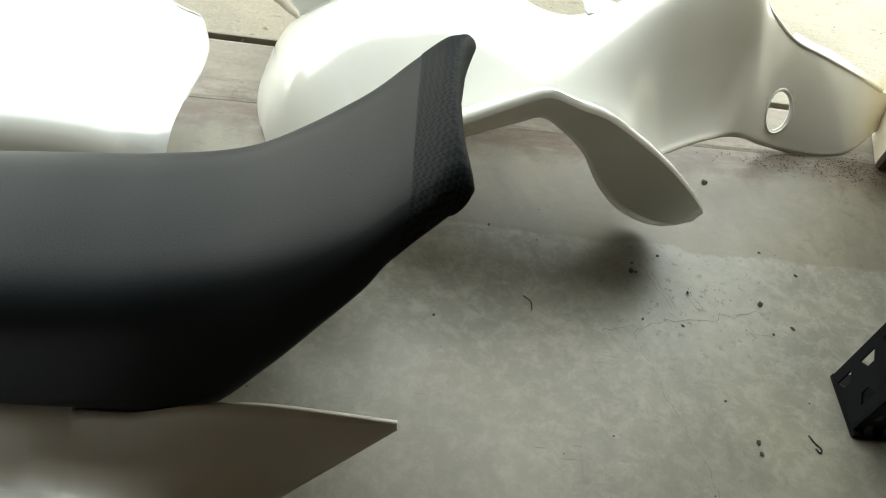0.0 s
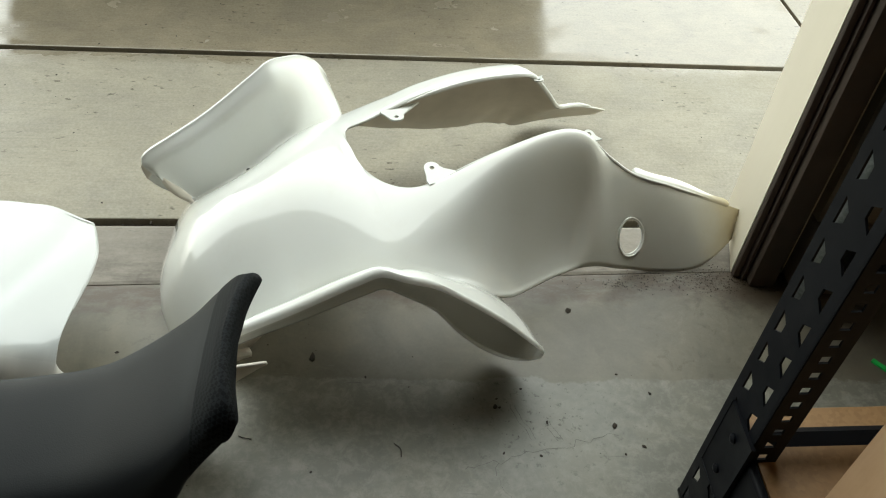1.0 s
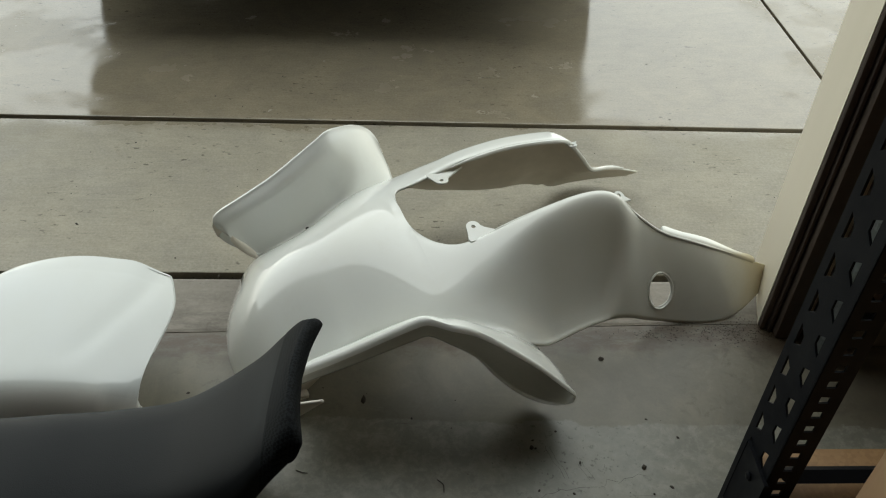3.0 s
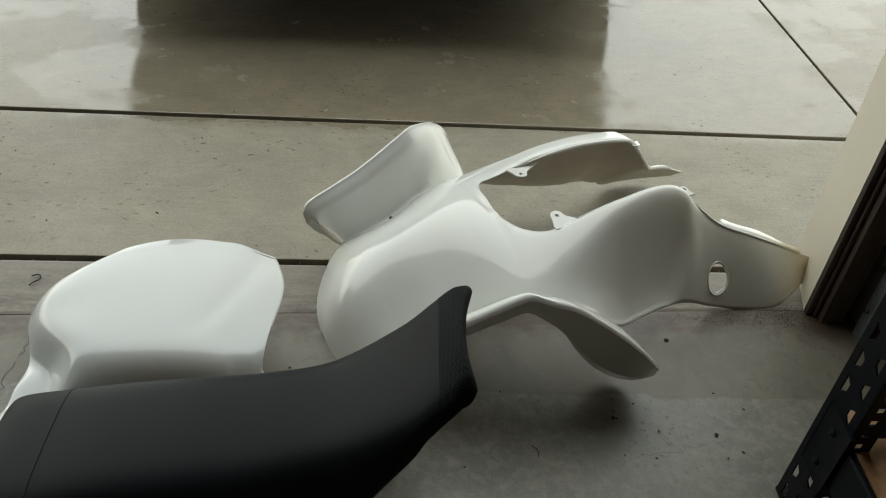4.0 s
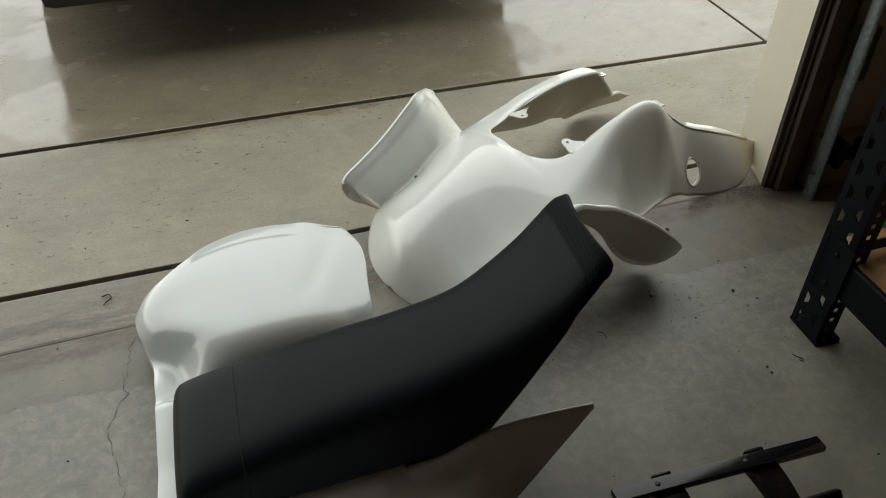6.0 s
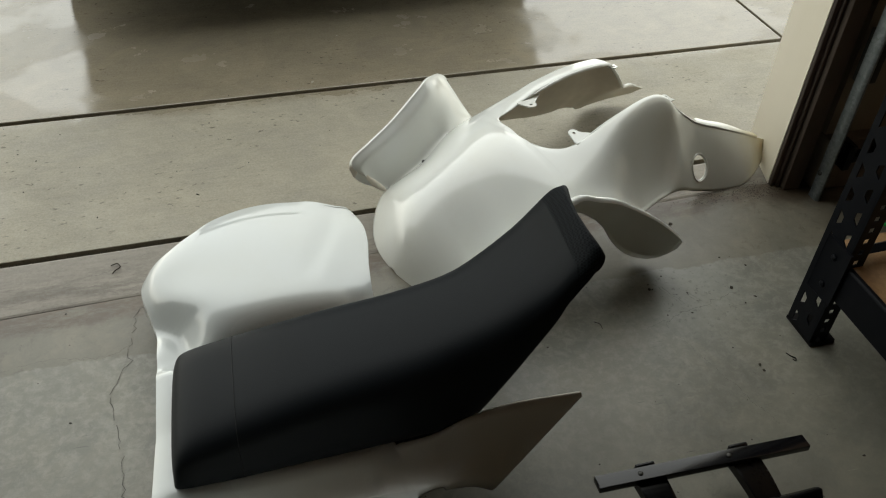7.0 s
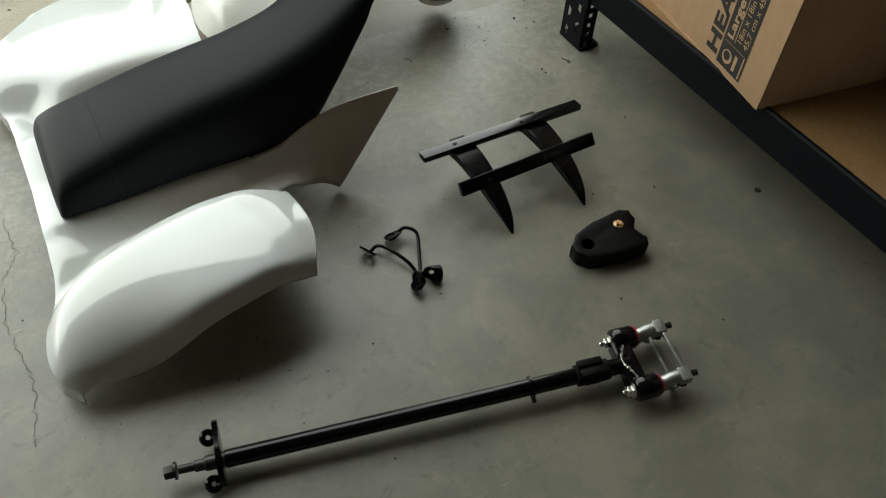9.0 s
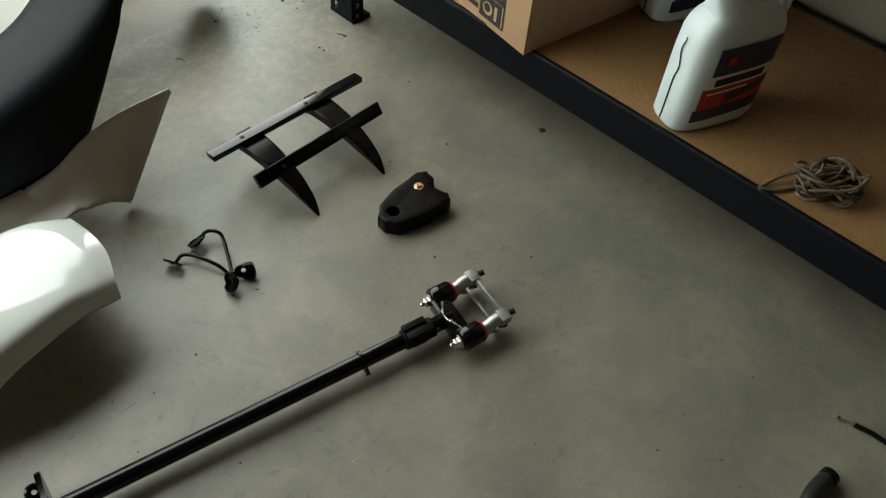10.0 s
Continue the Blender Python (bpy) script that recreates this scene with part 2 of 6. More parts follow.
def gelcoat(name, tone, dirt, yellow=False, tan_shade=False):
    """White moulded fibreglass: glossy, faintly uneven, with yellowed and grubby places."""
    k = Mat(name, tone, 0.22, 0.0, 0.45)
    broad = k.noise(3.2, 4, 0.55, warp=0.4)
    warm = tuple(c * f for c, f in zip(tone, (0.98, 0.965, 0.92)))
    base = k.ramp(broad, [(0.4, tone), (0.72, warm)])
    specks = k.ramp(k.cells(34), [(0.0, 1.0), (0.025, 0.0)])
    base = k.mix(k.maths("MULTIPLY", specks, 0.55), base, (0.3, 0.27, 0.22))
    grime = k.maths("MULTIPLY", k.ramp(k.noise(14, 6, 0.7), [(0.55, 0.0), (0.75, 1.0)]), dirt)
    base = k.mix(grime, base, (0.52, 0.47, 0.36))
    if yellow:
        # resin yellowed at the nose
        tip = k.maths("ADD", k.axis(0), k.maths("MULTIPLY", k.maths("SUBTRACT", k.noise(9, 5), 0.5), 0.12))
        base = k.mix(k.maths("MULTIPLY", k.step(tip, 0.43, 0.53), 0.8), base, (0.6, 0.5, 0.28))
    if tan_shade:
        # tan painted on the side panels and beside the seat for their brownish shade
        ahead = k.maths("ADD", k.axis(0), k.maths("MULTIPLY", k.maths("SUBTRACT", k.noise(6, 5), 0.5), 0.1))
        aside = k.maths("ABSOLUTE", k.axis(1))
        side = k.maths("SUBTRACT", 1.0, k.step(aside, 0.155, 0.2))
        thin = k.maths("MULTIPLY", k.step(ahead, -1.36, -1.14), side)
        base = k.mix(k.maths("MULTIPLY", thin, 0.6), base, (0.5, 0.43, 0.345))
    k.colour(base)
    gloss = k.ramp(k.noise(9, 5, 0.6), [(0.4, 0.03), (0.78, 0.09)])
    k.b.inputs["Coat Weight"].default_value = 0.5
    if tan_shade:
        # the tan area is matt, with no coat to catch highlights
        gloss = k.mix(thin, gloss, 0.6)
        k.t.links.new(k.maths("MULTIPLY", k.maths("SUBTRACT", 1.0, thin), 0.5), k.b.inputs["Coat Weight"])
    k.rough(gloss)
    k.b.inputs["Coat Roughness"].default_value = 0.03
    return k.bump(k.mix(0.3, k.noise(11, 3), k.noise(120, 3)), 0.02, 0.004).m


def vinyl():
    k = Mat("seat_vinyl", (0.0105, 0.0125, 0.014), 0.47, 0.0, 0.1)
    k.colour(k.ramp(k.noise(5, 4), [(0.3, (0.0072, 0.009, 0.0105)), (0.7, (0.0094, 0.0116, 0.0137))]))
    return k.bump(k.mix(0.5, k.cells(700), k.noise(400, 3)), 0.3, 0.0006).m


def gripper():
    """Vinyl with an embossed diamond weave."""
    k = Mat("gripper_vinyl", (0.01, 0.012, 0.013), 0.55, 0.0, 0.06)
    n = k.t.nodes.new("ShaderNodeTexChecker")
    n.inputs["Scale"].default_value = 300
    k.t.links.new(k.mapped((1, 1, 1), (0.3, 0.5, 0.78)), n.inputs["Vector"])
    k.colour(k.mix(n.outputs[1], (0.006, 0.0072, 0.0082), (0.0135, 0.016, 0.018)))
    return k.bump(n.outputs[1], 0.6, 0.0008).m


def cardboard():
    k = Mat("cardboard", (0.42, 0.27, 0.15), 0.8)
    flute = k.t.nodes.new("ShaderNodeTexWave")
    flute.inputs["Scale"].default_value = 42
    flute.inputs["Distortion"].default_value = 0.6
    k.t.links.new(k.mapped((0.2, 1, 0.0)), flute.inputs["Vector"])
    fibre = k.noise(60, 6, 0.7, k.mapped((1, 1, 0.25)))
    base = k.mix(0.5, k.ramp(k.noise(3, 4), [(0.3, (0.40, 0.25, 0.135)), (0.7, (0.46, 0.3, 0.17))]), k.ramp(fibre, [(0.3, (0.37, 0.23, 0.12)), (0.7, (0.48, 0.32, 0.19))]))
    k.colour(k.mix(k.maths("MULTIPLY", flute.outputs[1], 0.05), base, (0.3, 0.19, 0.1)))
    return k.bump(flute.outputs[1], 0.05, 0.001).m


def particle_board():
    k = Mat("particle_board", (0.45, 0.27, 0.11), 0.6)
    chip = k.cells(190, "Color")
    tint = k.ramp(chip, [(0.2, (0.17, 0.088, 0.032)), (0.8, (0.28, 0.162, 0.068))])
    base = k.mix(0.35, k.ramp(k.noise(4, 5, 0.6), [(0.3, (0.2, 0.108, 0.04)), (0.7, (0.265, 0.15, 0.06))]), tint)
    stain = k.ramp(k.noise(7, 4, 0.6), [(0.66, 0.0), (0.76, 0.6)])
    k.colour(k.mix(stain, base, (0.14, 0.075, 0.03)))
    return k.bump(k.noise(220, 4), 0.15, 0.001).m


def powder_black():
    k = Mat("black_powder_coat", (0.004, 0.0045, 0.006), 0.5, 0.0, 0.12)
    scuff = k.ramp(k.noise(45, 6, 0.75), [(0.66, 0.0), (0.78, 0.5)])
    k.colour(k.mix(scuff, (0.0038, 0.0045, 0.0065), (0.016, 0.018, 0.022)))
    k.rough(k.ramp(k.noise(20, 4), [(0.3, 0.42), (0.7, 0.58)]))
    return k.bump(k.noise(500, 2), 0.12, 0.0005).m


def galvanised():
    k = Mat("galvanised_steel", (0.3, 0.32, 0.33), 0.38, 0.9)
    k.colour(k.ramp(k.cells(150, "Color"), [(0.2, (0.2, 0.225, 0.235)), (0.8, (0.27, 0.3, 0.31))]))
    k.rough(k.ramp(k.noise(15, 5), [(0.3, 0.3), (0.7, 0.5)]))
    return k.m


def trim_paint():
    """Cream paint over wood, scuffed, with grime near the foot's edges."""
    k = Mat("cream_trim_paint", (0.72, 0.66, 0.52), 0.5)
    base = k.ramp(k.noise(4, 4, 0.6, k.mapped((1, 1, 0.3))), [(0.3, (0.74, 0.68, 0.54)), (0.7, (0.82, 0.76, 0.63))])
    chips = k.ramp(k.noise(38, 5, 0.7), [(0.7, 0.0), (0.74, 0.7)])
    k.colour(k.mix(chips, base, (0.3, 0.24, 0.16)))
    return k.bump(k.noise(30, 6, 0.6, k.mapped((1, 1, 0.15))), 0.1, 0.002).m


def weather_seal():
    k = Mat("weathered_seal", (0.06, 0.045, 0.035), 0.75)
    streak = k.noise(26, 6, 0.7, k.mapped((1, 1, 0.06)))
    k.colour(k.ramp(streak, [(0.3, (0.022, 0.016, 0.013)), (0.6, (0.075, 0.055, 0.042)), (0.75, (0.17, 0.14, 0.11))]))
    return k.bump(streak, 0.4, 0.003).m


def drywall():
    k = Mat("drywall_paint", (0.28, 0.245, 0.19), 0.8)
    k.colour(k.ramp(k.noise(2.5, 5), [(0.3, (0.2, 0.174, 0.134)), (0.7, (0.23, 0.203, 0.158))]))
    return k.bump(k.noise(90, 4), 0.2, 0.002).m


def twine():
    k = Mat("jute_twine", (0.28, 0.2, 0.12), 0.85)
    k.colour(k.ramp(k.noise(150, 4), [(0.3, (0.035, 0.026, 0.016)), (0.7, (0.135, 0.1, 0.062))]))
    return k.bump(k.noise(400, 3), 0.6, 0.001).m


M_FLOOR, M_DRIVE, M_APRON = concrete_floor(), drive_concrete(), apron_concrete()
M_WHITE = gelcoat("white_gelcoat", (0.58, 0.61, 0.605), 0.06, False, True)
M_FRONT = gelcoat("ivory_gelcoat", (0.74, 0.755, 0.725), 0.1, True)
M_VINYL, M_GRIP = vinyl(), gripper()
M_THREAD = simple("dark_thread", (0.012, 0.012, 0.013), 0.8)
M_CARD, M_BOARD, M_POWDER = cardboard(), particle_board(), powder_black()
M_GALV, M_TRIM, M_SEAL, M_WALL = galvanised(), trim_paint(), weather_seal(), drywall()
M_STEM = simple("stem_wall_concrete", (0.17, 0.145, 0.12), 0.85, vary=0.3, grain=30, bump=0.4)
M_TUBE = simple("black_tube_paint", (0.003, 0.003, 0.0035), 0.14, vary=0.3, grain=40, bump=0.03, spec=0.28)
M_GLOSS = simple("gloss_black_paint", (0.005, 0.005, 0.006), 0.12, vary=0.35, grain=14, bump=0.35, spec=0.4)
M_SATIN = simple("satin_black_paint", (0.012, 0.012, 0.013), 0.34, vary=0.3, grain=60, bump=0.08)
M_RUBBER = simple("black_rubber", (0.0028, 0.0026, 0.0026), 0.42, vary=0.35, grain=50, bump=0.5, spec=0.12)
M_CAST = simple("cast_aluminium", (0.36, 0.37, 0.35), 0.42, 0.9, vary=0.2, grain=90, bump=0.15)
M_ZINC = simple("zinc_plated_steel", (0.66, 0.66, 0.62), 0.24, 0.95, vary=0.12, grain=90, bump=0.05)
M_DARKBOLT = simple("dark_steel", (0.045, 0.044, 0.04), 0.4, 0.8, vary=0.3, grain=90, bump=0.1)
M_WIRE = simple("black_enamel", (0.0026, 0.0026, 0.003), 0.24, vary=0.3, grain=50, bump=0.05, spec=0.22)
M_BRASS = simple("gold_plated_bolt", (0.8, 0.6, 0.38), 0.25, 0.95, vary=0.1, grain=90, bump=0.05)
M_RED = simple("red_bushing", (0.3, 0.012, 0.025), 0.4, vary=0.15, grain=60, bump=0.05)
M_HDPE = simple("white_jug_plastic", (0.6, 0.68, 0.7), 0.42, vary=0.1, grain=25, bump=0.12)
M_CAP = simple("red_cap_plastic", (0.55, 0.015, 0.02), 0.4, vary=0.12, grain=40, bump=0.05)
M_NAVY = simple("navy_label", (0.012, 0.02, 0.06), 0.4, vary=0.3, grain=30, bump=0.0)
M_LRED = simple("red_label", (0.42, 0.015, 0.02), 0.4, vary=0.3, grain=30, bump=0.0)
M_LWHITE = simple("white_label", (0.7, 0.7, 0.68), 0.5, vary=0.06, grain=30, bump=0.0)
M_INK = simple("black_print", (0.018, 0.016, 0.014), 0.7, vary=0.2, grain=60, bump=0.0)
M_KRAFT = simple("kraft_print_gap", (0.42, 0.27, 0.15), 0.8, vary=0.1, grain=60, bump=0.0)
M_PLY = simple("bare_plywood", (0.15, 0.092, 0.052), 0.85, vary=0.25, grain=12, bump=0.2)
M_RAW = simple("raw_fibreglass", (0.66, 0.61, 0.52), 0.5, vary=0.12, grain=40, bump=0.25)
M_GRIMY = simple("grimy_brown_board", (0.06, 0.043, 0.031), 0.75, vary=0.4, grain=22, bump=0.25)
M_TWINE = twine()
M_DIRT = simple("dark_debris", (0.035, 0.028, 0.02), 0.9, vary=0.4, grain=90, bump=0.3)
M_CRACK = simple("crack_shadow", (0.05, 0.045, 0.037), 0.95, vary=0.4, grain=60, bump=0.0)
M_GAP = simple("joint_dirt", (0.034, 0.025, 0.018), 0.95, vary=0.4, grain=60, bump=0.5)
M_FIBRE = simple("weathered_fibre_board", (0.04, 0.028, 0.018), 0.95, vary=0.6, grain=70, bump=0.8)
M_GREEN = simple("green_plastic", (0.02, 0.4, 0.07), 0.4, vary=0.15, grain=60, bump=0.05)
M_CAR = simple("dark_car_paint", (0.03, 0.032, 0.036), 0.22, vary=0.1, grain=10, bump=0.0)
M_TYRE = simple("tyre_rubber", (0.02, 0.02, 0.02), 0.85, vary=0.2, grain=60, bump=0.3)
M_GLASS = simple("tinted_glass", (0.01, 0.012, 0.014), 0.06, vary=0.1, grain=5, bump=0.0)
M_SOIL = simple("soil_and_gravel", (0.2, 0.17, 0.13), 0.95, vary=0.3, grain=8, bump=0.4)

# ---- building helpers ----
def empty_mesh_ob(name, bm, mat, parent=None, label="", smooth=True):
    me = bpy.data.meshes.new(name)
    bm.to_mesh(me)
    bm.free()
    for m in (mat if isinstance(mat, (list, tuple)) else [mat]):
        me.materials.append(m)
    if smooth:
        for p in me.polygons:
            p.use_smooth = True
        me.set_sharp_from_angle(angle=radians(42))
    ob = new(name, me)
    if parent is not None:
        ob.parent = parent
    if label:
        ob["label"] = label
    return ob


def part(name, bm, mat, parent, label="", smooth=True):
    """Links a bmesh as one mesh object under a thing or a part."""
    return empty_mesh_ob(name, bm, mat, parent, label, smooth)


def thing(name, label, category, at=None, group="", kind=""):
    ob = new(name)
    ob.empty_display_size = 0.05
    if at is not None:
        ob.matrix_world = at
    return tagged(ob, label, category, group, kind)


def setting(name, bm, mat, label, category, smooth=False):
    return tagged(empty_mesh_ob(name, bm, mat, None, "", smooth), label, category, "", "structure")


def smoothkeys(keys, x):
    """A smooth curve through (x, value or vector) keys."""
    xs = [k[0] for k in keys]
    vs = [np.array(k[1:], float) for k in keys]
    if x <= xs[0]:
        return vs[0]
    if x >= xs[-1]:
        return vs[-1]
    i = max(j for j in range(len(xs) - 1) if xs[j] <= x)

    def slope(j):
        if j == 0 or j == len(xs) - 1:
            a, b = (0, 1) if j == 0 else (j - 1, j)
            return (vs[b] - vs[a]) / (xs[b] - xs[a])
        return (vs[j + 1] - vs[j - 1]) / (xs[j + 1] - xs[j - 1])

    h = xs[i + 1] - xs[i]
    t = (x - xs[i]) / h
    return ((2 * t**3 - 3 * t**2 + 1) * vs[i] + (t**3 - 2 * t**2 + t) * h * slope(i)
            + (3 * t**2 - 2 * t**3) * vs[i + 1] + (t**3 - t**2) * h * slope(i + 1))


def val(keys, x):
    return float(smoothkeys(keys, x)[0])


def grid(bm, rows, closed=False, flip=False):
    """Quads between rows of points; shares nothing with what is there already. Returns the rows of vertices."""
    vs = [[bm.verts.new(p) for p in r] for r in rows]
    skin(bm, vs, closed, flip)
    return vs


def skin(bm, vs, closed=False, flip=False):
    for a, b in zip(vs, vs[1:]):
        n = len(a)
        for j in range(n if closed else n - 1):
            k = (j + 1) % n
            q = [a[j], a[k], b[k], b[j]]
            q = [v for i, v in enumerate(q) if v not in q[:i]]
            if len(q) > 2:
                try:
                    bm.faces.new(q[::-1] if flip else q)
                except ValueError:
                    pass


def box(bm, lo, hi, m=None, bevel=0.0):
    g = bmesh.ops.create_cube(bm, size=1.0)["verts"]
    lo, hi = Vector(lo), Vector(hi)
    for v in g:
        v.co = Vector([lo[i] + (v.co[i] + 0.5) * (hi[i] - lo[i]) for i in range(3)])
    if bevel:
        es = list({e for v in g for e in v.link_edges})
        r = bmesh.ops.bevel(bm, geom=es, offset=bevel, segments=2, affect="EDGES", profile=0.6)
        g = list({v for f in r["faces"] for v in f.verts} | {v for v in g if v.is_valid})
    if m is not None:
        for v in g:
            v.co = m @ v.co
    return g


def turned(bm, profile, m=None, n=24, caps=True):
    """A body of revolution about z from (radius, z) pairs."""
    rows = []
    for r, z in profile:
        rows.append([Vector((r * math.cos(2 * math.pi * i / n), r * math.sin(2 * math.pi * i / n), z)) for i in range(n)])
    if m is not None:
        rows = [[m @ p for p in r] for r in rows]
    vs = grid(bm, rows, closed=True)
    if caps:
        bm.faces.new(vs[0][::-1])
        bm.faces.new(vs[-1])
    return vs


def rod(bm, pts, radius, n=10, closed=False, caps=True, squash=1.0):
    """A tube along points; radius may be a list."""
    pts = [Vector(p) for p in pts]
    rows, up = [], Vector((0.13, 0.2, 1)).normalized()
    k = len(pts)
    for i, p in enumerate(pts):
        a = pts[(i - 1) % k] if closed else pts[max(i - 1, 0)]
        b = pts[(i + 1) % k] if closed else pts[min(i + 1, k - 1)]
        d = (b - a).normalized()
        s = d.cross(up)
        s = s.normalized() if s.length > 1e-4 else Vector((1, 0, 0))
        w = s.cross(d).normalized()
        r = radius[i] if isinstance(radius, (list, tuple)) else radius
        rows.append([p + s * (r * math.cos(2 * math.pi * j / n)) + w * (r * squash * math.sin(2 * math.pi * j / n)) for j in range(n)])
    if closed:
        rows.append(rows[0])
    vs = grid(bm, rows, closed=True)
    if caps and not closed:
        bm.faces.new(vs[0][::-1])
        bm.faces.new(vs[-1])
    return vs


def curve_pts(keys, n):
    """n points along a smooth curve through points."""
    ks = [(i, *k) for i, k in enumerate(keys)]
    return [Vector(smoothkeys(ks, (len(keys) - 1) * i / (n - 1))) for i in range(n)]


def plate(bm, outline, thick, m=None, bevel=0.0):
    """A flat plate in xy from an outline, thick upwards."""
    low = [bm.verts.new((x, y, 0)) for x, y in outline]
    top = [bm.verts.new((x, y, thick)) for x, y in outline]
    bm.faces.new(low[::-1])
    f = bm.faces.new(top)
    n = len(low)
    for i in range(n):
        bm.faces.new((low[i], low[(i + 1) % n], top[(i + 1) % n], top[i]))
    vs = low + top
    if bevel:
        r = bmesh.ops.bevel(bm, geom=list(f.edges), offset=bevel, segments=2, affect="EDGES", profile=0.6)
        vs = [v for v in vs if v.is_valid] + [v for ff in r["faces"] for v in ff.verts]
    for v in set(vs):
        if m is not None:
            v.co = m @ v.co
    return vs


def shell(ob, thick, offset=-1.0, inner=0):
    s = ob.modifiers.new("thickness", "SOLIDIFY")
    s.thickness, s.offset = thick, offset
    s.material_offset = inner
    return ob


def hexnut(bm, r, h, m):
    turned(bm, [(r * 0.9, 0), (r, h * 0.12), (r, h * 0.88), (r * 0.9, h)], m, n=6)


def along(a, b):
    """A pose at a whose z axis points to b."""
    a, b = Vector(a), Vector(b)
    return Matrix.Translation(a) @ (b - a).to_track_quat("Z", "Y").to_matrix().to_4x4()

# ---- setting: floor, driveway, walls ----
def lip_y(x):
    return 0.115 + 0.018 * x


def edge_y(x):
    return 0.045 * x


def strip(bm, xs, lo, hi, z_lo, z_hi):
    grid(bm, [[(x, lo(x), z_lo) for x in xs], [(x, hi(x), z_hi) for x in xs]], flip=True)


def slab(name, outline, top, thick, mat, label, category, bevel=0.006):
    bm = bmesh.new()
    plate(bm, outline, thick, Matrix.Translation((0, 0, top - thick)), bevel)
    return setting(name, bm, mat, label, category)


XL, XR, YB = -5.2, 0.42, -5.6
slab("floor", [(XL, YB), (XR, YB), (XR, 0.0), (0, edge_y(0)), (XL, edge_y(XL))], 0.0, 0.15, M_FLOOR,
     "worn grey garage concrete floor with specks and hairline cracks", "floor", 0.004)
slab("threshold", [(XL, edge_y(XL) + 0.004), (0.35, edge_y(0.35) + 0.004), (0.35, lip_y(0.35)), (XL, lip_y(XL))], -0.003, 0.15, M_APRON,
     "stained concrete threshold strip under the garage door", "threshold", 0.007)
# driveway slabs with recessed joints
Y1, Y2, XJ = 0.675, 3.4, 0.455
for i, (x0, x1) in enumerate(((-3.4, XJ - 0.005), (XJ + 0.005, 4.2), (-7.2, -3.41))):
    slab(f"pavement_{2 * i + 1}", [(x0, lip_y(x0) + 0.034), (x1, lip_y(x1) + 0.034), (x1, Y1 - 0.009), (x0, Y1 - 0.009)], -0.02, 0.12, M_DRIVE,
         "dry broom-finished concrete driveway slab by the garage", "driveway", 0.0025)
    slope = -0.13
    slab(f"pavement_{2 * i + 2}", [(x0, Y1 + 0.009), (x1, Y1 + 0.009), (x1 + (slope * 2.7 if i < 2 else 0) * (1 if i == 0 else 0), 9.0), (x0 + (slope * 2.7 if i == 1 else 0), 9.0)], -0.02, 0.12, M_DRIVE,
         "rain-wet concrete driveway slab reflecting the grey sky", "driveway", 0.0025)
bm = bmesh.new()
grid(bm, [[(x, y, -0.045) for x in (-7.0, -3.4, 0.455, 4.0)] for y in (0.06, 0.7, 8.8)], flip=True)
setting("joint_bed", bm, M_GAP, "dark dirt packed in the driveway joints", "joint dirt")
bm = bmesh.new()
rnd = random.Random(21)
xs = [-4.6 + 0.02 * i for i in range(252)]
rows = [[(x, lip_y(x) + y + rnd.gauss(0, 0.0011), z + rnd.gauss(0, 0.0012)) for x in xs] for y, z in ((0.008, -0.05), (0.0085, -0.03), (0.012, -0.025), (0.019, -0.026), (0.0235, -0.03), (0.024, -0.05))]
grid(bm, rows, flip=True)
setting("joint_strip", bm, M_FIBRE, "weathered brown fibre strip in the driveway joint", "joint strip")
bm = bmesh.new()
grid(bm, [[(x, y, -0.06) for x in (-300, -20, 20, 300)] for y in (-300, -6, 0.3, 300)], flip=True)
setting("ground", bm, M_SOIL, "bare soil and gravel yard reaching the horizon", "ground")

# walls round the garage, the door opening and its header
DOOR_L, DOOR_H, ROOM_H = -4.75, 2.3, 2.75
bm = bmesh.new()
box(bm, (0.09, -0.02, 0.14), (XR, 0.14, ROOM_H))
setting("wall_front_return", bm, M_WALL, "cream drywall return beside the garage door", "wall")
bm = bmesh.new()
box(bm, (0.09, -0.05, 0.0), (XR, 0.137, 0.138), bevel=0.006)
setting("stem_wall_front", bm, M_STEM, "dark stained concrete stem wall foot", "wall")
bm = bmesh.new()
box(bm, (XR, YB - 0.15, 0.14), (XR + 0.15, 0.14, ROOM_H))
setting("wall_right", bm, M_WALL, "cream drywall side wall of the garage", "wall")
bm = bmesh.new()
box(bm, (XR - 0.03, YB, 0.0), (XR + 0.15, -0.052, 0.138), bevel=0.006)
setting("stem_wall_right", bm, M_STEM, "dark stained concrete stem wall foot", "wall")
# left wall, back wall and ceiling are unseen: dark plywood assumed to limit bounced light
bm = bmesh.new()
box(bm, (XL - 0.15, YB - 0.15, 0.0), (XL, 0.14, ROOM_H))
setting("wall_left", bm, M_PLY, "unseen side wall of the garage, assumed plywood, dark to limit bounced light", "wall")
bm = bmesh.new()
box(bm, (XL, YB - 0.15, 0.0), (XR, YB, ROOM_H))
setting("wall_back", bm, M_PLY, "unseen back wall of the garage, assumed plywood, dark to limit bounced light", "wall")
bm = bmesh.new()
box(bm, (XL, -0.02, 0.0), (DOOR_L, 0.14, ROOM_H))
setting("wall_front_left", bm, M_WALL, "cream drywall return beside the garage door", "wall")
bm = bmesh.new()
box(bm, (DOOR_L, -0.02, DOOR_H), (0.09, 0.14, ROOM_H))
setting("header", bm, M_WALL, "cream drywall header over the open garage door", "wall")
bm = bmesh.new()
box(bm, (XL - 0.15, YB - 0.15, ROOM_H), (XR + 0.15, 0.14, ROOM_H + 0.15))
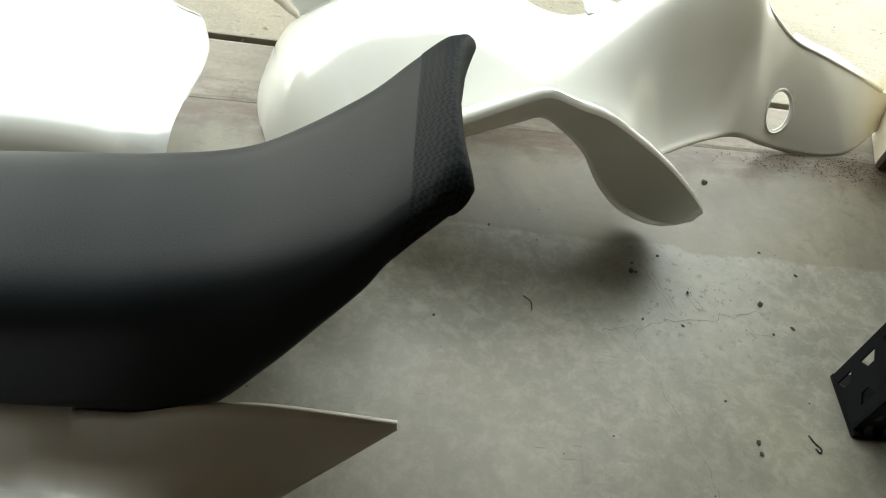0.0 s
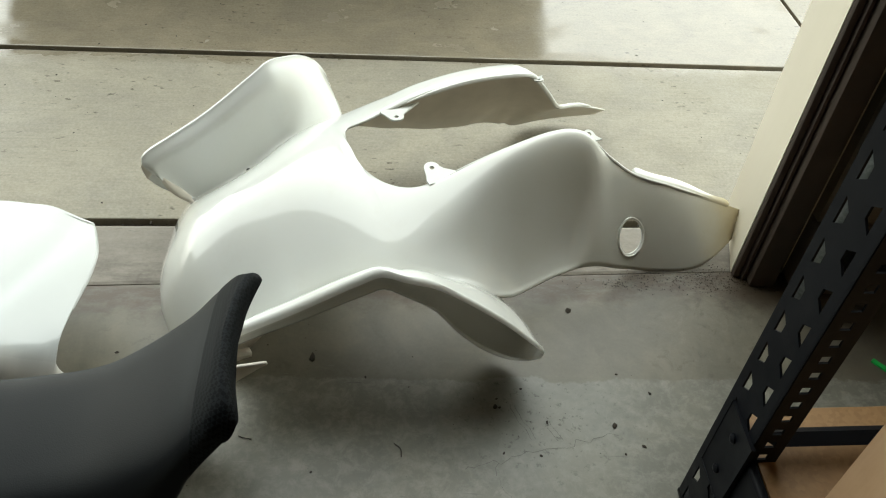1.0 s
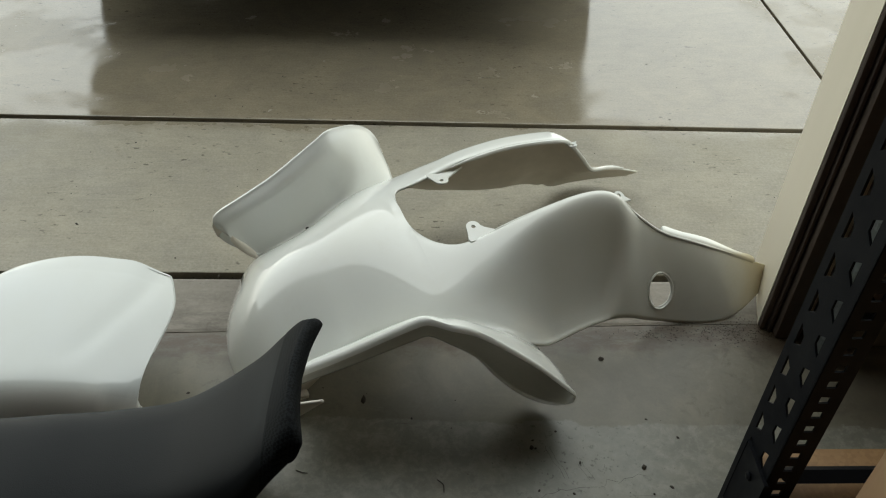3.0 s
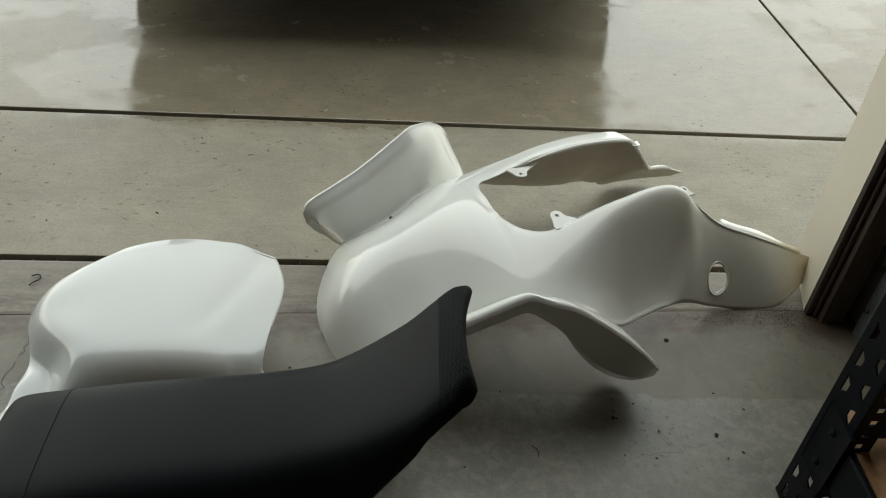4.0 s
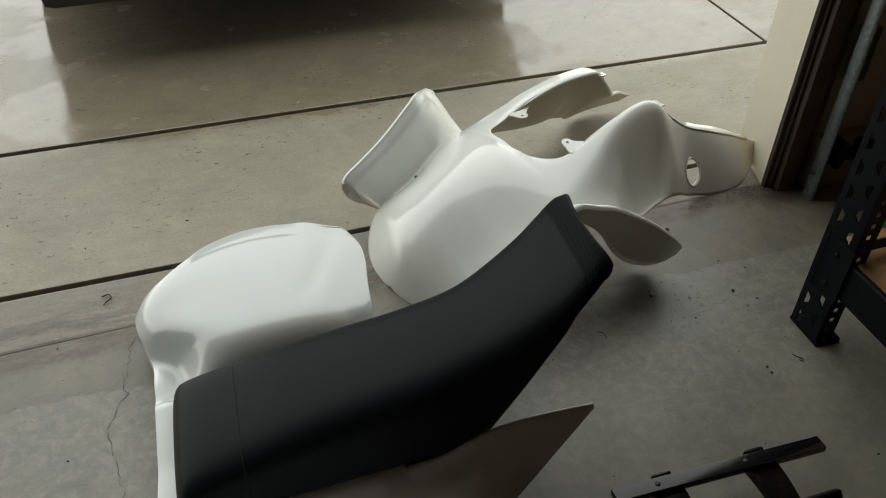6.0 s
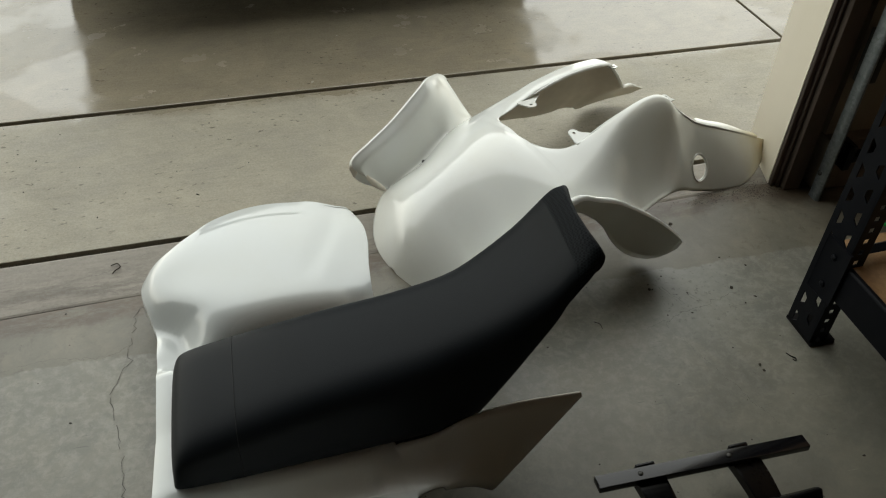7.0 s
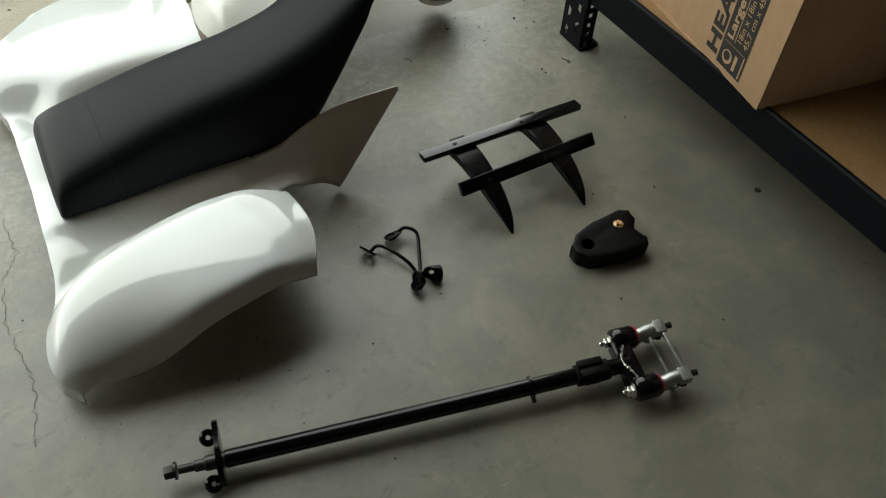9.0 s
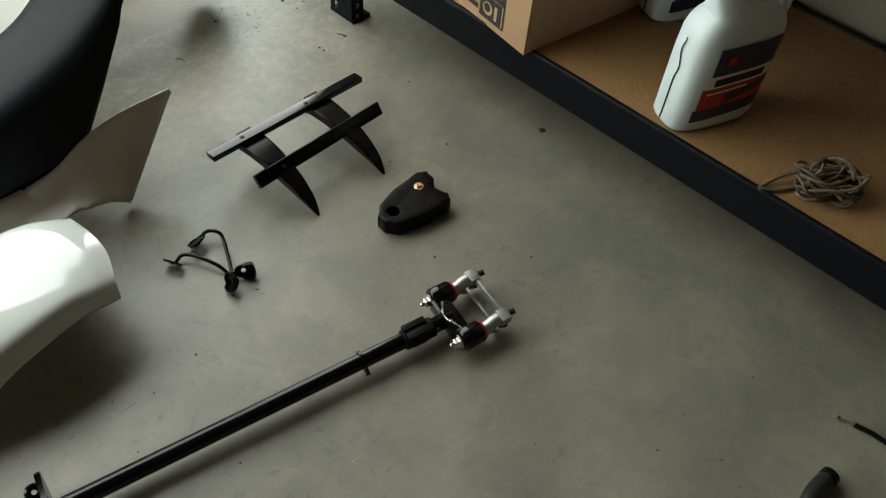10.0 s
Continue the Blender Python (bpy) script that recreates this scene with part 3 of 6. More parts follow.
setting("ceiling", bm, M_PLY, "unseen garage ceiling, assumed plywood, dark to limit bounced light", "ceiling")

def door_jamb():
    """Cream casing, rubber-faced stop and dirty inner jamb board at the door's edge."""
    j = thing("door_jamb", "cream painted garage door jamb with a dark weathered seal, dirty at the foot", "door jamb", Matrix.Identity(4), kind="structure")
    bm = bmesh.new()
    pts = [(0.0, 0.0), (0.044, 0.172), (0.2, 0.172), (0.2, 0.142), (0.09, 0.142), (0.09, 0.0)]
    plate(bm, pts, DOOR_H, None, 0.003)
    part("casing", bm, M_TRIM, j, "cream painted wooden casing")
    bm = bmesh.new()
    for x0, x1, y0 in ((0.0, 0.011, -0.012), (0.0125, 0.019, -0.019)):
        box(bm, (x0, y0, 0.0), (x1, -0.001, DOOR_H), bevel=0.0025)
    part("seal", bm, M_SEAL, j, "cracked dark rubber weather seal")
    bm = bmesh.new()
    box(bm, (0.021, -0.034, 0.0), (0.064, -0.002, DOOR_H), bevel=0.004)
    part("stop_board", bm, M_GRIMY, j, "grimy brown stop board")
    return j


def door_track():
    t = thing("door_track", "galvanised steel vertical track of the garage door", "door track", Matrix.Identity(4), kind="structure")
    bm = bmesh.new()
    prof = [(0.072, -0.06), (0.072, -0.079), (0.0735, -0.085), (0.078, -0.089), (0.083, -0.088), (0.087, -0.084), (0.088, -0.079), (0.086, -0.074)]
    prof2 = [(x + 0.002, y + 0.002) for x, y in prof]
    ring = prof + prof2[::-1]
    plate(bm, ring, 2.0, Matrix.Translation((0, 0, 0.0)))
    part("rail", bm, M_GALV, t)
    for z in (0.07, 0.62, 1.3):
        bm = bmesh.new()
        turned(bm, [(0.006, 0), (0.006, 0.003), (0.003, 0.005)], along((0.0725, -0.069, z), (0.06, -0.069, z)), n=10)
        part("bolt", bm, M_DARKBOLT, t, "small dark bolt")
    bm = bmesh.new()
    box(bm, (0.076, -0.072, 0.3), (0.115, -0.045, 0.42), bevel=0.003)
    part("bracket", bm, M_DARKBOLT, t, "dark steel track bracket")
    bm = bmesh.new()
    box(bm, (0.108, -0.09, 0.085), (0.125, -0.05, 0.15), bevel=0.002)
    box(bm, (0.125, -0.085, 0.1), (0.19, -0.06, 0.118), bevel=0.003)
    box(bm, (0.17, -0.09, 0.095), (0.2, -0.055, 0.14), bevel=0.003)
    part("roller_bracket", bm, M_WIRE, t, "black cable and roller bracket")
    return t


door_jamb()
door_track()

# ---- white plastics: front body ----
def outward(bm):
    """Turns the skin so that most of it faces up."""
    if sum(f.normal.z * f.calc_area() for f in bm.faces) < 0:
        bmesh.ops.reverse_faces(bm, faces=bm.faces)



F_RIM = [(-0.06, 0.088), (0.0, 0.092), (0.12, 0.088), (0.22, 0.08), (0.27, 0.09), (0.31, 0.112), (0.371, 0.138), (0.45, 0.166), (0.545, 0.192)]
F_TOP = [(-0.415, 0.01), (-0.405, 0.05), (-0.38, 0.1), (-0.33, 0.155), (-0.26, 0.195), (-0.18, 0.22), (-0.11, 0.22), (-0.06, 0.218), (0.0, 0.226),
         (0.12, 0.247), (0.21, 0.248), (0.26, 0.232), (0.3, 0.185), (0.34, 0.152), (0.4, 0.128), (0.47, 0.098), (0.545, 0.062)]
F_CROWN = [(-0.415, 0.008), (-0.408, 0.04), (-0.383, 0.091), (-0.335, 0.143), (-0.27, 0.184), (-0.2, 0.21), (-0.14, 0.22), (-0.085, 0.218), (0.0, 0.215), (0.1, 0.215)]
F_SIDE = [(-0.325, 0.165), (-0.22, 0.165), (-0.1, 0.2), (0.02, 0.237), (0.06, 0.23), (0.1, 0.216), (0.17, 0.201), (0.22, 0.199), (0.27, 0.203), (0.33, 0.206), (0.42, 0.234), (0.47, 0.232), (0.545, 0.206)]
F_LOW = [(-0.415, 0.0), (-0.38, 0.012), (-0.325, 0.066), (-0.22, 0.105), (-0.15, 0.132), (-0.1, 0.132), (-0.03, 0.11), (0.04, 0.078), (0.1, 0.062), (0.2, 0.054), (0.25, 0.044), (0.3, 0.02), (0.35, 0.003), (0.43, 0.0), (0.545, 0.02)]
F_EDGE = [(0.0, -0.318, 0.172, 0.065), (0.02, -0.337, 0.182, 0.088), (0.045, -0.366, 0.192, 0.115), (0.07, -0.382, 0.199, 0.136), (0.1, -0.373, 0.204, 0.15), (0.16, -0.335, 0.208, 0.166), (0.28, -0.266, 0.22, 0.191), (0.5, -0.173, 0.241, 0.235), (0.56, -0.151, 0.248, 0.243), (0.62, -0.125, 0.263, 0.236), (0.7, -0.087, 0.28, 0.224), (0.84, -0.019, 0.32, 0.178), (0.94, 0.026, 0.345, 0.134), (1.0, 0.05, 0.348, 0.104)]
F_EDGE_FAR = F_EDGE[:8] + [(0.55, -0.15, 0.25, 0.243), (0.6, -0.122, 0.266, 0.235), (0.66, -0.086, 0.288, 0.218), (0.71, -0.055, 0.305, 0.192), (0.76, -0.034, 0.316, 0.158), (0.8, -0.024, 0.32, 0.125)]
F_DROP = [(0.0, 0.004), (0.05, 0.022), (0.2, 0.026), (0.5, 0.042), (0.56, 0.042), (0.63, 0.058), (0.7, 0.092), (0.78, 0.126), (0.86, 0.132), (0.94, 0.092), (1.0, 0.006)]
# where across an arm its upper face breaks into the flank, and how far that face has fallen by then
F_BREAK = [(-0.2, 0.9, 0.4), (-0.12, 0.78, 0.36), (-0.05, 0.6, 0.25), (0.02, 0.43, 0.15), (0.1, 0.28, 0.08), (0.18, 0.21, 0.055), (0.3, 0.22, 0.06)]
# hollow of the wing between the hood and its flat outer band
F_DISH = [(0.0, 0.0), (0.15, -0.55), (0.35, -1.0), (0.55, -0.95), (0.68, -0.55), (0.76, -0.12), (0.84, 0.12), (1.0, 0.0)]


def ease(x, lo, hi):
    x = max(0.0, min(1.0, (x - lo) / (hi - lo)))
    return x * x * (3 - 2 * x)


def arm_fall(x, q, fallen, bend):
    """How far down the skin of an arm lies at a share x of the way out."""
    if x <= q:
        return fallen * max(0.0, x / q) ** 2
    return fallen + (1 - fallen) * (1 - (1 - min(1.0, (x - q) / (1 - q))) ** bend)


def k_arm(u):
    """Blends the hood, 0, into the arms, 1."""
    return ease(u, -0.16, 0.06)


def front_rim(u, far=False):
    """Half width of the opening: square at the far rear corner, rounded at the near one."""
    if u <= -0.09:
        return 0.0
    if far:
        return val(F_RIM, u) * max(0.0, 1 - max(0.0, (-0.062 - u) / 0.028) ** 3) ** 0.4
    return val(F_RIM, u) * math.sqrt(max(0.0, 1 - max(0.0, (-0.02 - u) / 0.07) ** 2))


def front_side(u):
    if u < -0.325:
        return 0.165 * math.sqrt(max(0, 1 - ((u + 0.325) / 0.09) ** 2))
    return val(F_SIDE, u)


def front_point(u, w, far=False):
    vr, vb = front_rim(u, far), front_side(u)
    zt, zb, zc = val(F_TOP, u), val(F_LOW, u), val(F_CROWN, u)
    if not far:
        zb += 0.04 * ease(u, -0.32, -0.24) * (1 - ease(u, -0.02, 0.1))
    if far:
        # the far arm stands a little higher and its nose splays flat
        zb += 0.014 * ease(u, 0.02, 0.1) * (1 - ease(u, 0.28, 0.34))
        vr -= 0.03 * ease(u, 0.26, 0.33)
        zt -= 0.012 * ease(u, 0.28, 0.33)
        vb += (vr + 1.05 * (zt - zb) - vb) * ease(u, 0.27, 0.34)
    # hood: a rounded back, falling to a valley beside the wing
    v = vr + (vb - vr) * w
    e = min(1.0, v / max(vb, 1e-6))
    r = 0.6 if far else 0.48
    fall = (math.sqrt(e * e + r * r) - r) / (math.sqrt(1 + r * r) - r)
    # towards the opening the back widens to a flat top
    fall += (e ** 2.3 - fall) * ease(u, -0.3, -0.1) * (1.0 if far else 0.35)
    hood = zc - (zc - zb) * fall
    # the rim of the opening is rolled in
    hood -= 0.006 * math.exp(-(((u + 0.09) / 0.014) ** 2 if u < -0.09 else (w / 0.1) ** 2)) * math.exp(-(v / 0.09) ** 2) * ease(u, -0.15, -0.09)
    # arm: an upper face that narrows forwards, a steep flank and a flared foot
    q, fallen = smoothkeys(F_BREAK, u)
    bend = 1.2 + 0.6 * ease(u, -0.1, 0.05)
    if far:
        q = max(q, 0.42)
    inner = val(F_RIM, u) - (0.03 * ease(u, 0.26, 0.33) if far else 0.0)
    av = vr + (vb - vr) * w ** 1.15
    out = (av - inner) / (vb - inner)
    down = sum(arm_fall(out + d, q, fallen, bend) for d in (-0.12, -0.07, -0.03, 0.0, 0.03, 0.07, 0.12)) / 7
    down += (1 - down) * ease(out, 0.86, 1.0) + 0.03 * ease(u, -0.06, 0.02) * max(0.0, 1 - w / 0.06) ** 2
    az = zt - (zt - zb) * down
    # nose: a flat plate, set off by a slanting crease
    n = ease(u + 0.085 * (w - 0.1), 0.262, 0.308)
    av, az = av + (v - av) * n, az + (zt - (zt - zb) * w ** 1.15 - az) * n
    k = k_arm(u)
    x = u if not far or u < 0.3 else 0.3 + (u - 0.3) * 0.8
    return Vector((x, v + (av - v) * k, hood + (az - hood) * k))


def front_body():
    top = thing("front_fairing", "ivory white fibreglass quad bike front fairing lying on the threshold", "vehicle fairing",
                pose(-0.55, 0.058, -0.003, 0, 0, math.degrees(math.atan2(0.39, 0.92))))
    us = [-0.415 + 0.09 * (1 - math.cos(math.pi / 2 * i / 12)) for i in range(12)]
    us += [-0.325 + 0.235 * (i / 38) ** 1.3 for i in range(38)]
    us += [-0.09 + 0.07 * (1 - math.cos(math.pi / 2 * i / 18)) for i in range(18)]
    us += [-0.02 + (0.565 / 60) * i for i in range(61)]
    nw, bm = 26, bmesh.new()
    hole_u, hole_z, ru, rz = 0.322, 0.064, 0.0228, 0.0265
    for side in (1, -1):
        rows = []
        for u in us:
            row = [front_point(u, j / nw, side > 0) for j in range(nw + 1)]
            rows.append([Vector((p.x, p.y * side, p.z)) for p in row])
        vs = grid(bm, rows, flip=side < 0)
        # headlamp hole in the nose plate
        for f in [f for r in vs for v in r for f in v.link_faces] if side < 0 else []:
            if f.is_valid:
                c = f.calc_center_median()
                if ((c.x - hole_u) / ru) ** 2 + ((c.z - hole_z) / rz) ** 2 < 1:
                    bm.faces.remove(f)
        for r in vs if side < 0 else []:
            for v in r:
                if v.is_valid and 0 < len(v.link_faces) < 4:
                    du, dz = (v.co.x - hole_u) / ru, (v.co.z - hole_z) / rz
                    d = math.hypot(du, dz)
                    if 0 < d < 1.5:
                        v.co.x, v.co.z = hole_u + ru * du / d, hole_z + rz * dz / d
                        w = min(range(400), key=lambda k: abs(front_point(v.co.x, k / 400).z - v.co.z)) / 400
                        v.co.y = side * front_point(v.co.x, w).y
        # wing: inner slope, rolled lip and outer skirt
        idx = [i for i, u in enumerate(us) if -0.3251 <= u <= (-0.032 if side > 0 else 0.042)]
        wing = []
        for i in idx:
            j = Vector(vs[i][nw].co)
            s = (us[i] + 0.325) / 0.366
            e = Vector(smoothkeys(F_EDGE_FAR if side > 0 else F_EDGE, s))
            e.y *= side
            drop = val(F_DROP, s) * (1 - 0.75 * ease(s, 0.5, 0.66) if side > 0 else 1)
            row = []
            g = ease(s, 0.46, 0.64)
            for k in range(1, 19):
                r = k / 18
                p = j.lerp(e, r)
                bow = math.sin(math.pi * r)
                # concave slope with a flat outer band; past the crease it rolls over
                p.z += 0.034 * val(F_DISH, r) * (1 - g) * min(1.0, s / 0.1) + 0.01 * bow * g
                p.y -= side * 0.008 * bow * (1 - g)
                row.append(p)
            for a in (40, 80, 120, 160):
                c, q = math.cos(radians(a)), math.sin(radians(a))
                lip = 0.006 * min(1.0, 0.2 + s / 0.07)
                row.append(e + Vector((0, side * lip * (1 - c), lip * q - 0.5 * lip * (1 - c))))
            for k in range(1, 8):
                row.append(e + Vector((0.022 * min(1.0, drop / 0.09) * k / 7, side * (2 * lip - 0.5 * drop * (k / 7) ** 0.8), -lip - 1.1 * drop * k / 7)))
            wing.append([vs[i][nw]] + [bm.verts.new(p) for p in row])
        skin(bm, wing, flip=side < 0)
    bmesh.ops.remove_doubles(bm, verts=bm.verts, dist=0.0008)
    loose = [v for v in bm.verts if not v.link_faces]
    bmesh.ops.delete(bm, geom=loose, context="VERTS")
    bmesh.ops.recalc_face_normals(bm, faces=bm.faces)
    outward(bm)
    shell(part("body", bm, [M_FRONT, M_RAW], top), 0.0035, -1.0, 1)
    bm = bmesh.new()
    p = front_point(-0.223, 0.97, True)
    m = along(p + Vector((0, 0, -0.002)), p + Vector((-0.2, -0.1, 1.0)))
    turned(bm, [(0.0035, 0.0), (0.0035, 0.0042), (0.0028, 0.0046)], m, 16)
    part("screw_hole", bm, M_DARKBOLT, top, "small dark drilled hole")
    # raised rings, mounting ears and the stiffening roll of the rim
    for side in (1, -1):
        bm = bmesh.new()
        ring = []
        for i in range(40):
            a = 2 * math.pi * i / 40
            u, z = hole_u + (ru + 0.003) * math.cos(a), hole_z + (rz + 0.003) * math.sin(a)
            w = min(range(300), key=lambda k: abs(front_point(u, k / 300).z - z)) / 300
            p = front_point(u, w)
            ring.append((u, side * (p.y + 0.001), z))
        if side < 0:
            rod(bm, ring, 0.0016, 8, closed=True)
            part("hole_ring", bm, M_FRONT, top)
        for u0, wide, reach, tip in ((0.002, 0.042, 0.029, 0.012), (0.268, 0.017, 0.013, 0.0085)):
            bm = bmesh.new()
            rim = front_point(u0, 0.0, side > 0)
            v0, z0 = rim.y + 0.005, rim.z
            line = [(u0 - wide * 0.5, v0), (u0 - wide * 0.36, v0 - reach * 0.5)]
            line += [(u0 + tip * math.cos(a), v0 - reach - tip * math.sin(a)) for a in [math.pi * (1 - i / 10) for i in range(11)]]
            line += [(u0 + wide * 0.55, v0 - reach * 0.5), (u0 + wide * 0.95, v0 - reach * 0.22), (u0 + wide * (1.6 if wide > 0.03 else 1.1), v0 + 0.001)]
            out, inn = [], []
            for i in range(36):
                a = 2 * math.pi * i / 36
                dx, dy, best = math.cos(a), math.sin(a), 0.0
                for (x1, y1), (x2, y2) in zip(line, line[1:] + line[:1]):
                    x1, y1, x2, y2 = x1 - u0, y1 - v0 + reach, x2 - u0, y2 - v0 + reach
                    det = dx * (y1 - y2) - dy * (x1 - x2)
                    if abs(det) > 1e-12:
                        r, q = (x1 * (y1 - y2) - y1 * (x1 - x2)) / det, (dx * y1 - dy * x1) / det
                        if r > 0 and -1e-6 <= q <= 1.000001:
                            best = max(best, r)
                for ring, r in ((out, best), (inn, 0.0036)):
                    y = v0 - reach + r * dy
                    ring.append(Vector((u0 + r * dx, side * y, z0 + 0.004 * (v0 - y) / reach)))
            grid(bm, [out, inn], closed=True)
            bmesh.ops.recalc_face_normals(bm, faces=bm.faces)
            outward(bm)
            shell(part("mounting_ear", bm, M_FRONT, top, "drilled mounting ear", smooth=False), 0.003, -1.0)
        bm = bmesh.new()
        edge = [front_point(u, 0.0, side > 0) for u in [0.03 + 0.008 * i for i in range(57)]]
        rim = [Vector((p.x, side * p.y, p.z + 0.001)) for p in edge]
        rod(bm, rim, [0.0012 + (0.0032 if side > 0 else 0.0014) * min(1, i / 6) * min(1, (len(rim) - 1 - i) / 6) for i in range(len(rim))], 8)
        part("rolled_rim", bm, M_FRONT, top)
        if side > 0:
            continue
        bm = bmesh.new()
        flat = []
        for i in range(29):
            a = math.pi * i / 28
            u = 0.428 - 0.088 * math.cos(a)
            high = math.sin(a) ** 0.5 * (0.75 + 0.25 * math.cos(1.3 * a) + 0.12 * math.sin(5 * a))
            e = front_point(u, 0.0, side > 0)
            flat.append([Vector((e.x, side * (e.y + 0.002), e.z - 0.004)), Vector((e.x + 0.005, side * (e.y - 0.022 * high), e.z + 0.007 * high))])
        grid(bm, flat, flip=side > 0)
        shell(part("inner_flange", bm, M_FRONT, top), 0.004, 0.0)
    return top


# ---- white plastics: rear body with fenders ----
R_Q = [(0.0, 0.082), (0.1, 0.09), (0.125, 0.09), (0.148, 0.068), (0.168, 0.06), (0.184, 0.077), (0.203, 0.107), (0.219, 0.132), (0.234, 0.146), (0.254, 0.1525), (0.3, 0.156), (0.34, 0.158), (0.385, 0.157), (0.41, 0.155), (0.421, 0.1515), (0.4275, 0.144), (0.431, 0.134), (0.433, 0.118)]
R_PINCH = [(0.0, 0.088), (0.08, 0.068), (0.15, 0.05), (0.27, 0.029), (0.4, 0.015), (0.65, 0.002), (0.85, 0.006), (1.0, 0.026)]
R_ENV = [(0.0, 0.25), (0.05, 0.5), (0.12, 0.7), (0.25, 0.87), (0.42, 0.98), (0.62, 1.05), (0.8, 1.02), (0.92, 0.88), (1.0, 0.72)]
R_REAR = [(0.0, -1.385), (0.2, -1.39), (0.28, -1.408), (0.36, -1.43), (0.41, -1.426), (0.434, -1.4)]
R_FRONT = [(0.0, -1.03), (0.1, -1.02), (0.15, -1.004), (0.25, -0.996), (0.36, -0.99), (0.434, -1.012)]
R_DROOP = [(0.0, 0.03), (0.03, 0.034), (0.15, 0.058), (0.28, 0.06), (0.4, 0.044), (0.5, 0.026), (0.6, 0.016), (0.85, 0.005), (1.0, 0.008)]
R_FAR = [(0.0, 0.9), (0.1, 0.93), (0.18, 0.98), (0.3, 1.04), (0.5, 1.08), (0.77, 1.07), (0.9, 1.035), (1.0, 1.0)]
P_TOP = [(-1.02, 0.093), (-0.96, 0.108), (-0.9, 0.142), (-0.84, 0.164), (-0.727, 0.176)]
P_LOW = [(0.16, -0.972, 0.19, 0.066), (0.38, -0.933, 0.183, 0.05), (0.56, -0.9, 0.178, 0.034), (0.66, -0.877, 0.176, 0.014), (0.7, -0.869, 0.176, 0.007)]


def rear_point(s, q):
    a, b = val(R_REAR, abs(q)), val(R_FRONT, abs(q))
    if q > 0.2:
        a += 0.012 * min(1.0, (q - 0.2) / 0.12)
    # the dome's inner edge bows outwards at both ends
    pinch = val(R_PINCH, s) * ease(abs(q), 0.12, 0.22) * (1 - ease(abs(q), 0.3, 0.42))
    # the shell sits a little askew: the inner walls are not quite mirrored
    askew = ease(abs(q), 0.09, 0.16) * (1 - ease(abs(q), 0.24, 0.4))
    across = abs(q) - pinch + (0.056 if q > 0 else -0.004) * askew * ease(s, -0.05, 0.3)
    # the far fender stays flat out to its sharp outer edge
    z = val(R_Q, across if q < 0.3 else min(across, 0.4 + 0.3 * max(0.0, across - 0.4)))
    base = 0.07
    f = max(0.0, min(1.0, (abs(q) - 0.14) / 0.08))
    f = f * f * (3 - 2 * f)
    env = val(R_ENV, s)
    if q > 0:
        env = env + (1.0 - env) * 0.75 * ease(s, 0.8, 1.0)
        z -= 0.015 * max(0.0, (q - 0.18) / 0.25) * (1 - 0.9 * ease(s, 0.7, 0.95))
    z = base + (z - base) * (1 + (env - 1) * f)
    z -= 0.012 * max(0.0, 1 - s / 0.1) ** 2
    # shallow crease setting off the flared front lip of the fender
    if abs(q) > 0.22:
        mid = 0.8 + 0.14 * (abs(q) - 0.3) / 0.13
        g = max(0.0, min(1.0, (s - mid) / 0.05))
        z -= (0.0034 * math.exp(-((s - mid) / 0.06) ** 2) - 0.002 * g * (1 - s) / max(0.02, 1 - mid)) * min(1, (abs(q) - 0.22) / 0.05)
    if q < -0.24:
        # the near fender's outer edge sinks towards the rear
        z -= val(R_DROOP, s) * ((-q - 0.24) / 0.19) ** 3
        q *= 1 + 0.02 * math.sin(math.pi * min(1.0, s * 1.1)) * min(1.0, (-q - 0.24) / 0.15)
    q *= 1 - 0.035 * s ** 4
    if q > 0.2:
        # the far fender flares wider along its length and tapers at the rear
        f = min(1.0, (q - 0.2) / 0.15)
        q *= 1 + (val(R_FAR, s) - 1) * f * f * (3 - 2 * f)
    return Vector((a + (b - a) * s, q, z))


